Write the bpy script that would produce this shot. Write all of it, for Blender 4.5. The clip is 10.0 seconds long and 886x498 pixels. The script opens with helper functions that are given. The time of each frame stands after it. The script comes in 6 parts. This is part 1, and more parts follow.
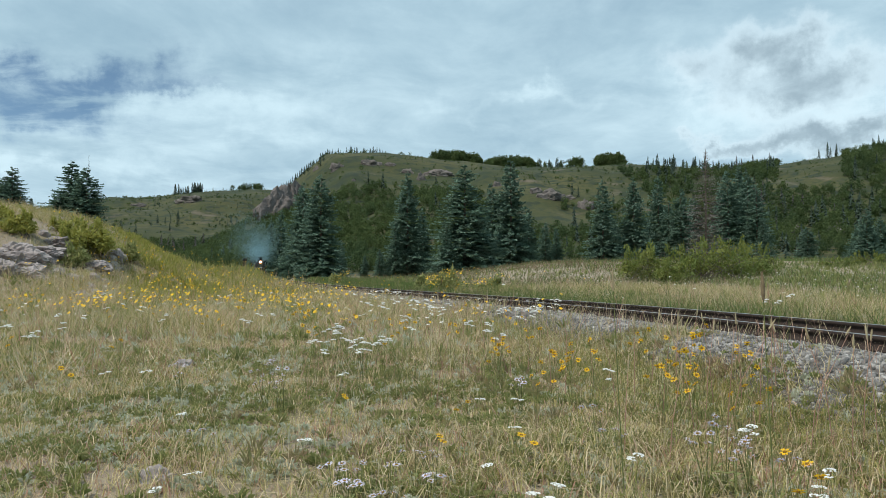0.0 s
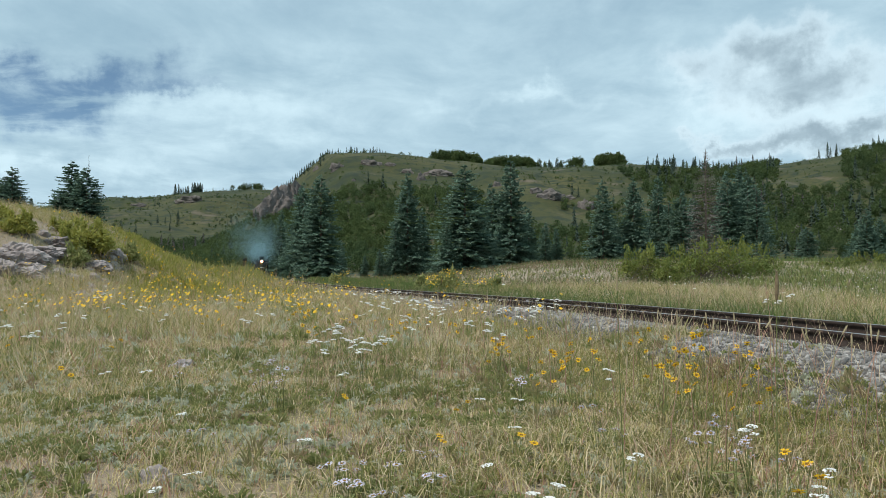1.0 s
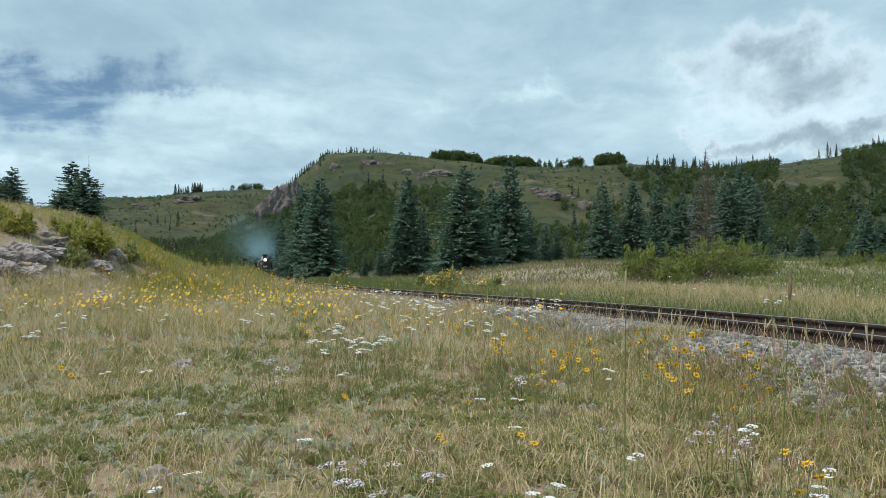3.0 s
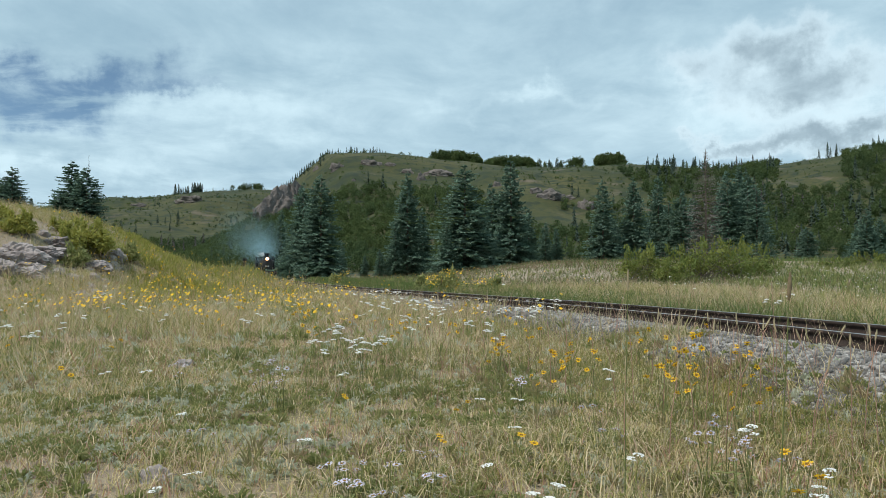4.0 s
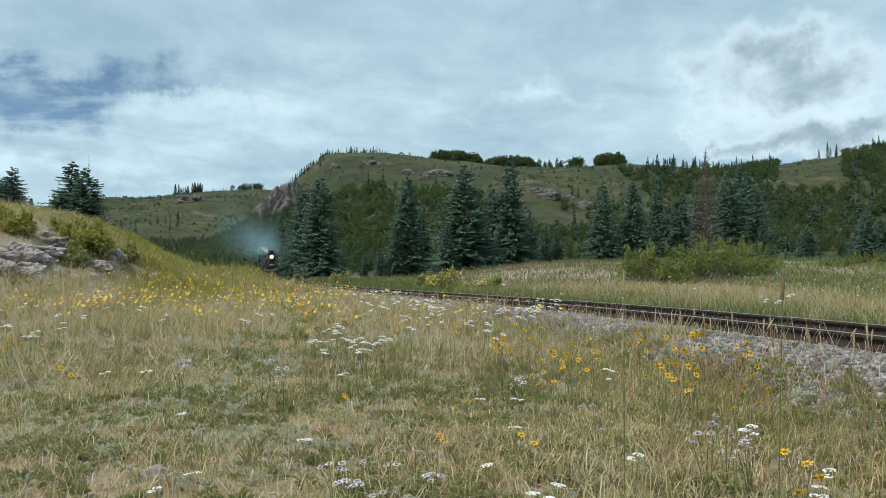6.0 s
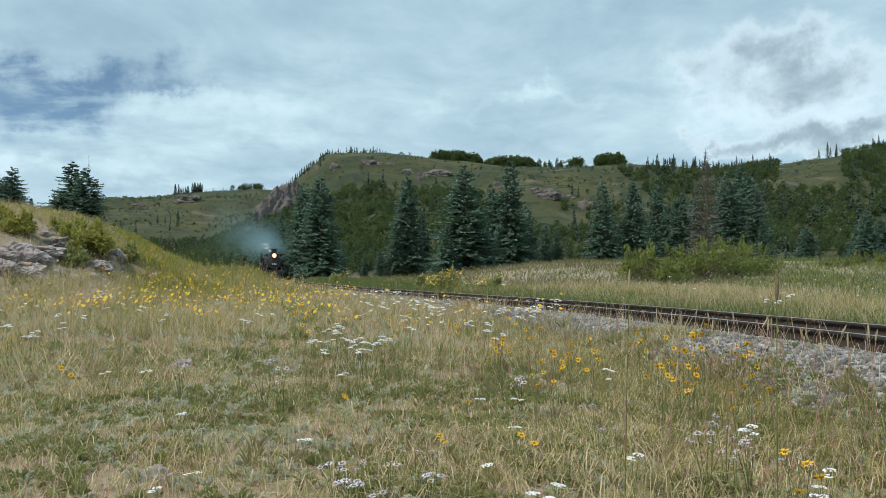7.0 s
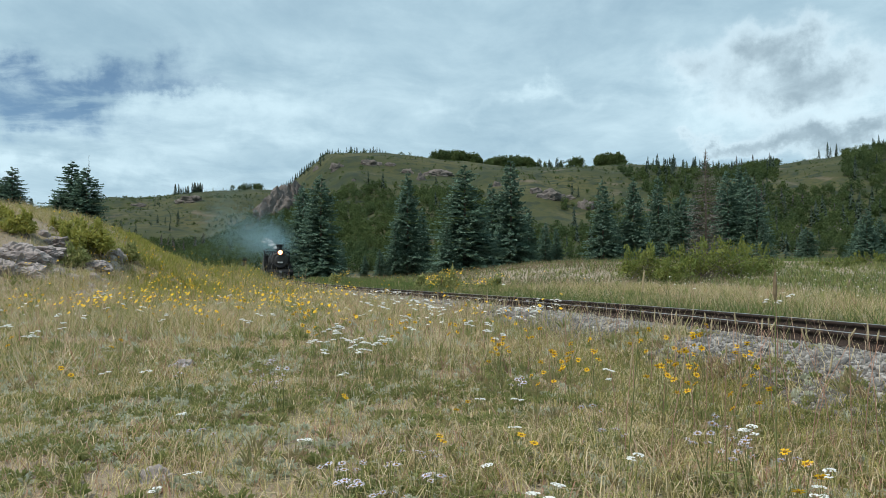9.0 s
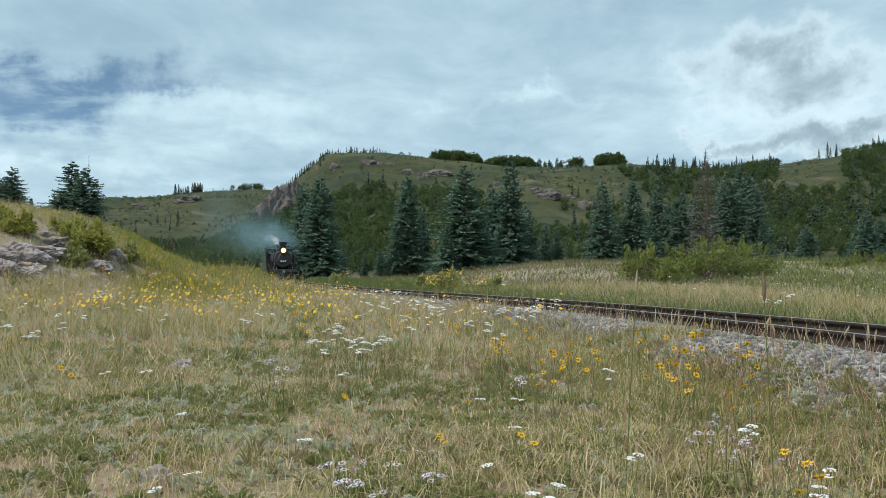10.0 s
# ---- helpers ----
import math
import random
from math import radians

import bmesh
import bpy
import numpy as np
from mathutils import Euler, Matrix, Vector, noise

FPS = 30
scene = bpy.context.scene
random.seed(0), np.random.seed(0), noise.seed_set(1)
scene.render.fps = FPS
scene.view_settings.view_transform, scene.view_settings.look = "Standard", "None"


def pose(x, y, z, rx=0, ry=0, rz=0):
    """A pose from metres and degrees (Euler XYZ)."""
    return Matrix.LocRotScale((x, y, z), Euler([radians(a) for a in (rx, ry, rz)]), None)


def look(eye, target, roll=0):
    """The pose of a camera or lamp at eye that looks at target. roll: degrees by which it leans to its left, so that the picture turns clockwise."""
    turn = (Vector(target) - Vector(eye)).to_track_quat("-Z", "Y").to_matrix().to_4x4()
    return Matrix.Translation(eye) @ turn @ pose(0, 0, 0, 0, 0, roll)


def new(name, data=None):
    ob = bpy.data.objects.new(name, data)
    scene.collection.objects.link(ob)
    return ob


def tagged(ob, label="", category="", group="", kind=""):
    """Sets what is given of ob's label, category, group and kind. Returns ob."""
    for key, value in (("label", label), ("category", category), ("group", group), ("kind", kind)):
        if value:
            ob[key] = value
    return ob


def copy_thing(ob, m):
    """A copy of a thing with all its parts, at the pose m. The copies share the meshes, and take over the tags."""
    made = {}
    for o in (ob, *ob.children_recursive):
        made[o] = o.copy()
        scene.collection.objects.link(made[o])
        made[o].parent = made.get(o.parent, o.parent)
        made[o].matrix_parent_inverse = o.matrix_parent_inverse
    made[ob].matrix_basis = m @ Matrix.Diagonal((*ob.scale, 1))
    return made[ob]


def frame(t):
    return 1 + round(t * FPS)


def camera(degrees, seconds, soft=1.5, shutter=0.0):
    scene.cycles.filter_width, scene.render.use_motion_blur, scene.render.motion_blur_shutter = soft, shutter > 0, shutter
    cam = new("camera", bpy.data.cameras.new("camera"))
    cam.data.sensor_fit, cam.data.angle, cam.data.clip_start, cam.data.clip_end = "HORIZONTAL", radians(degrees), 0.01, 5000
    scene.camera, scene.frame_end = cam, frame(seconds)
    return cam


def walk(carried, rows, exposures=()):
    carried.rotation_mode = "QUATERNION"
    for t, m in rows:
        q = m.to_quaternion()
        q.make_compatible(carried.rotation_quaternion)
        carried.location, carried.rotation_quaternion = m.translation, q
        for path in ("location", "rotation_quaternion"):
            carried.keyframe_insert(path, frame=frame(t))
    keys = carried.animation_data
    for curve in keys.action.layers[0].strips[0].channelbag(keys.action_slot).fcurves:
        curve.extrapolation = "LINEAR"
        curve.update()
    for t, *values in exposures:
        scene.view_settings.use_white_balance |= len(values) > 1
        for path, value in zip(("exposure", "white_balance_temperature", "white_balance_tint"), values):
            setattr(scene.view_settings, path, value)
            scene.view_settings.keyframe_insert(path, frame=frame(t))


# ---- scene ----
# ---- camera: stands still on a low tripod in the meadow ----
cam = camera(60, 10.0, soft=0.5)
EYE = (0.0, 0.0, 0.95)
CAM_POSE = pose(0, 0, 0.95, 91.98, 0, 0)
walk(cam, [(0.0, CAM_POSE), (10.0, CAM_POSE)], exposures=[(0.0, 0.0), (10.0, 0.0)])

# ---- world: broken cloud over blue, high sun ----
SUN_EL, SUN_AZ = radians(56), radians(-118)      # azimuth from +y towards +x
world = bpy.data.worlds.new("world")
scene.world = world
world.use_nodes = True
wn, wl = world.node_tree.nodes, world.node_tree.links
wn.clear()


def wnode(kind, **props):
    n = wn.new(kind)
    for k, v in props.items():
        if k == "operation":
            n.operation = v
        elif k == "blend":
            n.blend_type = v
        elif k == "data":
            n.data_type = v
    return n


def wval(sock, v):
    if isinstance(v, bpy.types.NodeSocket):
        wl.new(v, sock)
    else:
        sock.default_value = v


def wmath(op, a, b=0.0, c=0.0):
    n = wnode("ShaderNodeMath", operation=op)
    wval(n.inputs[0], a), wval(n.inputs[1], b), wval(n.inputs[2], c)
    return n.outputs[0]


def wmix(f, a, b):
    n = wnode("ShaderNodeMix", data="RGBA")
    wval(n.inputs[0], f), wval(n.inputs[6], a), wval(n.inputs[7], b)
    return n.outputs[2]


def wsmooth(v, lo, hi):
    n = wn.new("ShaderNodeMapRange")
    n.interpolation_type = "SMOOTHSTEP"
    wval(n.inputs[0], v)
    n.inputs[1].default_value, n.inputs[2].default_value = lo, hi
    return n.outputs[0]


sky = wn.new("ShaderNodeTexSky")
sky.sky_type = "NISHITA"
sky.sun_disc = False
sky.sun_elevation, sky.sun_rotation = SUN_EL, SUN_AZ
sky.altitude = 3000
sky.air_density, sky.dust_density = 1.0, 0.6
coord = wn.new("ShaderNodeTexCoord")
sep = wn.new("ShaderNodeSeparateXYZ")
wl.new(coord.outputs["Generated"], sep.inputs[0])
# cloud sheet: the direction met with a flat layer overhead, so that clouds draw together at the horizon
up = wmath("MAXIMUM", wmath("ADD", sep.outputs[2], 0.12), 0.05)
cx, cy = wmath("DIVIDE", sep.outputs[0], up), wmath("DIVIDE", sep.outputs[1], up)
sheet = wn.new("ShaderNodeCombineXYZ")
wl.new(cx, sheet.inputs[0]), wl.new(cy, sheet.inputs[1])


def wnoise(scale, detail, rough, warp, ox=0.0, sx=1.0, sy=1.0):
    m = wn.new("ShaderNodeMapping")
    wl.new(sheet.outputs[0], m.inputs[0])
    m.inputs[1].default_value = (ox, ox * 0.7, 0)
    m.inputs[3].default_value = (sx, sy, 1)
    n = wn.new("ShaderNodeTexNoise")
    wl.new(m.outputs[0], n.inputs["Vector"])
    n.inputs["Scale"].default_value, n.inputs["Detail"].default_value = scale, detail
    n.inputs["Roughness"].default_value, n.inputs["Distortion"].default_value = rough, warp
    return n.outputs[0]


# slopes of the view to the north, ragged by noise so that cloud edges billow
ragged = wn.new("ShaderNodeTexNoise")
wl.new(coord.outputs["Generated"], ragged.inputs["Vector"])
ragged.inputs["Scale"].default_value, ragged.inputs["Detail"].default_value, ragged.inputs["Roughness"].default_value = 7.0, 9, 0.60
rag = wn.new("ShaderNodeSeparateColor")
wl.new(ragged.outputs[1], rag.inputs[0])
slope_x = wmath("ADD", wmath("DIVIDE", sep.outputs[0], wmath("MAXIMUM", sep.outputs[1], 0.05)), wmath("MULTIPLY", wmath("SUBTRACT", rag.outputs[0], 0.5), 0.55))
slope_z = wmath("ADD", wmath("DIVIDE", sep.outputs[2], wmath("MAXIMUM", sep.outputs[1], 0.05)), wmath("MULTIPLY", wmath("SUBTRACT", rag.outputs[1], 0.5), 0.24))


def wblob(ax, ay, rx, ry):
    """A soft, ragged patch of the sky about the slope (ax, ay) of the view to the north."""
    px, py = slope_x, slope_z
    dx = wmath("DIVIDE", wmath("SUBTRACT", px, ax), rx)
    dy = wmath("DIVIDE", wmath("SUBTRACT", py, ay), ry)
    r2 = wmath("ADD", wmath("MULTIPLY", dx, dx), wmath("MULTIPLY", dy, dy))
    return wmath("POWER", 2.718, wmath("MULTIPLY", r2, -1.0))


big = wnoise(0.9, 7, 0.55, 0.5, 3.1)
wisp = wnoise(1.2, 9, 0.58, 0.6, 8.4, 0.9, 1.1)
fine = wnoise(2.6, 9, 0.6, 0.4, 1.7, 1.1, 0.8)
gap = wmath("ADD", wmath("MULTIPLY", wblob(-0.53, 0.268, 0.13, 0.036), 1.15), wmath("MULTIPLY", wblob(-0.57, 0.215, 0.12, 0.022), 0.62))
gap = wmath("ADD", gap, wmath("ADD", wmath("MULTIPLY", wblob(-0.36, 0.245, 0.12, 0.010), 0.25), wmath("MULTIPLY", wblob(0.24, 0.238, 0.06, 0.008), 0.20)))
gap = wmath("MULTIPLY", gap, wsmooth(wnoise(2.2, 9, 0.6, 0.5, 5.3, 0.7, 1.2), 0.85, 0.25))
grey = wmath("MULTIPLY", wblob(-0.28, 0.33, 0.30, 0.06), 0.15)
white = wmath("ADD", wmath("MULTIPLY", wblob(0.40, 0.225, 0.08, 0.03), 0.55), wmath("MULTIPLY", wblob(-0.30, 0.215, 0.17, 0.03), 0.34))
white = wmath("ADD", white, wmath("MULTIPLY", wblob(0.55, 0.222, 0.07, 0.018), 0.6))
white = wmath("ADD", white, wmath("MULTIPLY", wblob(-0.40, 0.150, 0.11, 0.022), 0.30))
white = wmath("ADD", white, wmath("MULTIPLY", wblob(-0.57, 0.145, 0.05, 0.022), 0.55))
white = wmath("ADD", white, wmath("MULTIPLY", wblob(0.12, 0.215, 0.10, 0.012), 0.30))
cover = wmath("ADD", wmath("MULTIPLY", big, 0.55), wmath("MULTIPLY", wisp, 0.55))
cover = wmath("SUBTRACT", wmath("ADD", cover, 0.20), gap)
cover = wmath("ADD", wmath("MULTIPLY", wsmooth(cover, 0.16, 0.74), 0.82), 0.18)
tone = wmath("ADD", wmath("MULTIPLY", fine, 0.75), wmath("MULTIPLY", wisp, 0.55))
tone = wmath("SUBTRACT", tone, 0.13)
tone = wmath("SUBTRACT", wmath("ADD", tone, wmath("MULTIPLY", white, wmath("ADD", fine, 0.25))), wmath("MULTIPLY", grey, wmath("ADD", fine, 0.25)))
tone = wsmooth(tone, 0.18, 1.0)
cloud = wmix(tone, (3.35, 5.1, 6.3, 1), (6.7, 8.8, 9.8, 1))
heap = wmath("ADD", wblob(0.49, 0.262, 0.13, 0.042), wmath("ADD", wblob(0.53, 0.178, 0.10, 0.024), wmath("MULTIPLY", wblob(0.40, 0.170, 0.06, 0.014), 0.7)))
heap = wmath("MULTIPLY", heap, wmath("ADD", 1.0, wmath("MULTIPLY", wmath("SUBTRACT", fine, 0.5), 1.6)))
cloud = wmix(wmath("MULTIPLY", wsmooth(heap, 0.06, 0.42), 0.55), cloud, (7.6, 9.3, 10.2, 1))
cloud = wmix(wmath("MULTIPLY", wsmooth(heap, 0.28, 1.15), 1.0), cloud, (3.3, 4.5, 5.3, 1))
deep = wnode("ShaderNodeMix", data="RGBA", blend="MULTIPLY")
deep.inputs[0].default_value = 1.0
wl.new(sky.outputs[0], deep.inputs[6])
deep.inputs[7].default_value = (0.62, 0.82, 0.88, 1)
mixed = wmix(cover, deep.outputs[2], cloud)
bg = wn.new("ShaderNodeBackground")
wl.new(mixed, bg.inputs[0])
bg.inputs[1].default_value = 0.10
wout = wn.new("ShaderNodeOutputWorld")
wl.new(bg.outputs[0], wout.inputs[0])

sun_data = bpy.data.lights.new("sun", "SUN")
sun_data.energy, sun_data.angle, sun_data.color = 3.6, radians(0.6), (1.0, 0.95, 0.87)
sun = new("sun", sun_data)
sun_way = Vector((math.sin(SUN_AZ) * math.cos(SUN_EL), math.cos(SUN_AZ) * math.cos(SUN_EL), math.sin(SUN_EL)))
sun.matrix_world = look(sun_way * 60, (0, 0, 0))

# ---- materials ----


def mat(name, a, b, scale=4.0, rough=0.85, bump=0.3, metal=0.0, c=None, cscale=0.7, island=0.0, objvar=0.0, thin=0.0, spec=0.3, bscale=None):
    """Two colours mixed by fine noise, a third by broad noise; island or objvar: how much pieces differ; thin: light let through."""
    m = bpy.data.materials.new(name)
    m.use_nodes = True
    n, l = m.node_tree.nodes, m.node_tree.links
    p = n["Principled BSDF"]
    tc = n.new("ShaderNodeTexCoord")
    nz = n.new("ShaderNodeTexNoise")
    nz.inputs["Scale"].default_value, nz.inputs["Detail"].default_value, nz.inputs["Roughness"].default_value = scale, 6, 0.65
    l.new(tc.outputs["Object"], nz.inputs["Vector"])
    ramp = n.new("ShaderNodeMapRange")
    ramp.inputs[1].default_value, ramp.inputs[2].default_value = 0.32, 0.68
    l.new(nz.outputs[0], ramp.inputs[0])
    fac = ramp.outputs[0]
    if island or objvar:
        src = n.new("ShaderNodeNewGeometry").outputs["Random Per Island"] if island else n.new("ShaderNodeObjectInfo").outputs["Random"]
        w = n.new("ShaderNodeMix")
        w.inputs[0].default_value = island or objvar
        l.new(fac, w.inputs[2]), l.new(src, w.inputs[3])
        fac = w.outputs[0]
    mx = n.new("ShaderNodeMix")
    mx.data_type = "RGBA"
    l.new(fac, mx.inputs[0])
    mx.inputs[6].default_value, mx.inputs[7].default_value = (*a, 1), (*b, 1)
    col = mx.outputs[2]
    if c:
        nb = n.new("ShaderNodeTexNoise")
        nb.inputs["Scale"].default_value, nb.inputs["Detail"].default_value = cscale, 4
        l.new(tc.outputs["Object"], nb.inputs["Vector"])
        rb = n.new("ShaderNodeMapRange")
        rb.inputs[1].default_value, rb.inputs[2].default_value = 0.42, 0.66
        l.new(nb.outputs[0], rb.inputs[0])
        m2 = n.new("ShaderNodeMix")
        m2.data_type = "RGBA"
        l.new(rb.outputs[0], m2.inputs[0]), l.new(col, m2.inputs[6])
        m2.inputs[7].default_value = (*c, 1)
        col = m2.outputs[2]
    l.new(col, p.inputs["Base Color"])
    p.inputs["Roughness"].default_value, p.inputs["Metallic"].default_value = rough, metal
    p.inputs["Specular IOR Level"].default_value = spec
    if bump:
        b2 = n.new("ShaderNodeBump")
        b2.inputs["Strength"].default_value, b2.inputs["Distance"].default_value = bump, 0.3 / (bscale or scale)
        if bscale:
            n3 = n.new("ShaderNodeTexNoise")
            n3.inputs["Scale"].default_value, n3.inputs["Detail"].default_value = bscale, 8
            l.new(tc.outputs["Object"], n3.inputs["Vector"]), l.new(n3.outputs[0], b2.inputs["Height"])
        else:
            l.new(nz.outputs[0], b2.inputs["Height"])
        l.new(b2.outputs[0], p.inputs["Normal"])
    if thin:
        tr = n.new("ShaderNodeBsdfTranslucent")
        l.new(col, tr.inputs[0])
        ms = n.new("ShaderNodeMixShader")
        ms.inputs[0].default_value = thin
        l.new(p.outputs[0], ms.inputs[1]), l.new(tr.outputs[0], ms.inputs[2])
        l.new(ms.outputs[0], n["Material Output"].inputs[0])
    return m


def glow(name, colour, strength):
    m = bpy.data.materials.new(name)
    m.use_nodes = True
    p = m.node_tree.nodes["Principled BSDF"]
    p.inputs["Base Color"].default_value = (*colour, 1)
    p.inputs["Emission Color"].default_value, p.inputs["Emission Strength"].default_value = (*colour, 1), strength
    return m


def grass_mat(name, stops, scale, shift, thin):
    """Blades that differ one from another along a row of colours; broad patches lean to one end of it."""
    m = mat(name, stops[0], stops[-1], scale, 0.7, 0, thin=thin)
    n, l = m.node_tree.nodes, m.node_tree.links
    p = n["Principled BSDF"]
    ramp = n.new("ShaderNodeValToRGB")
    while len(ramp.color_ramp.elements) < len(stops):
        ramp.color_ramp.elements.new(0.5)
    for k, c in enumerate(stops):
        e = ramp.color_ramp.elements[k]
        e.position, e.color = k / (len(stops) - 1), (*c, 1)
    tc, nz = n.new("ShaderNodeTexCoord"), n.new("ShaderNodeTexNoise")
    l.new(tc.outputs["Object"], nz.inputs["Vector"])
    nz.inputs["Scale"].default_value, nz.inputs["Detail"].default_value = scale, 4
    a, b = n.new("ShaderNodeMath"), n.new("ShaderNodeMath")
    a.operation, b.operation = "MULTIPLY_ADD", "ADD"
    l.new(nz.outputs[0], a.inputs[0])
    a.inputs[1].default_value, a.inputs[2].default_value = shift, -shift * 0.5
    l.new(a.outputs[0], b.inputs[0]), l.new(n.new("ShaderNodeNewGeometry").outputs["Random Per Island"], b.inputs[1])
    l.new(b.outputs[0], ramp.inputs[0])
    l.new(ramp.outputs[0], p.inputs["Base Color"])
    for q in n:
        if q.bl_idname == "ShaderNodeBsdfTranslucent":
            l.new(ramp.outputs[0], q.inputs[0])
    return m


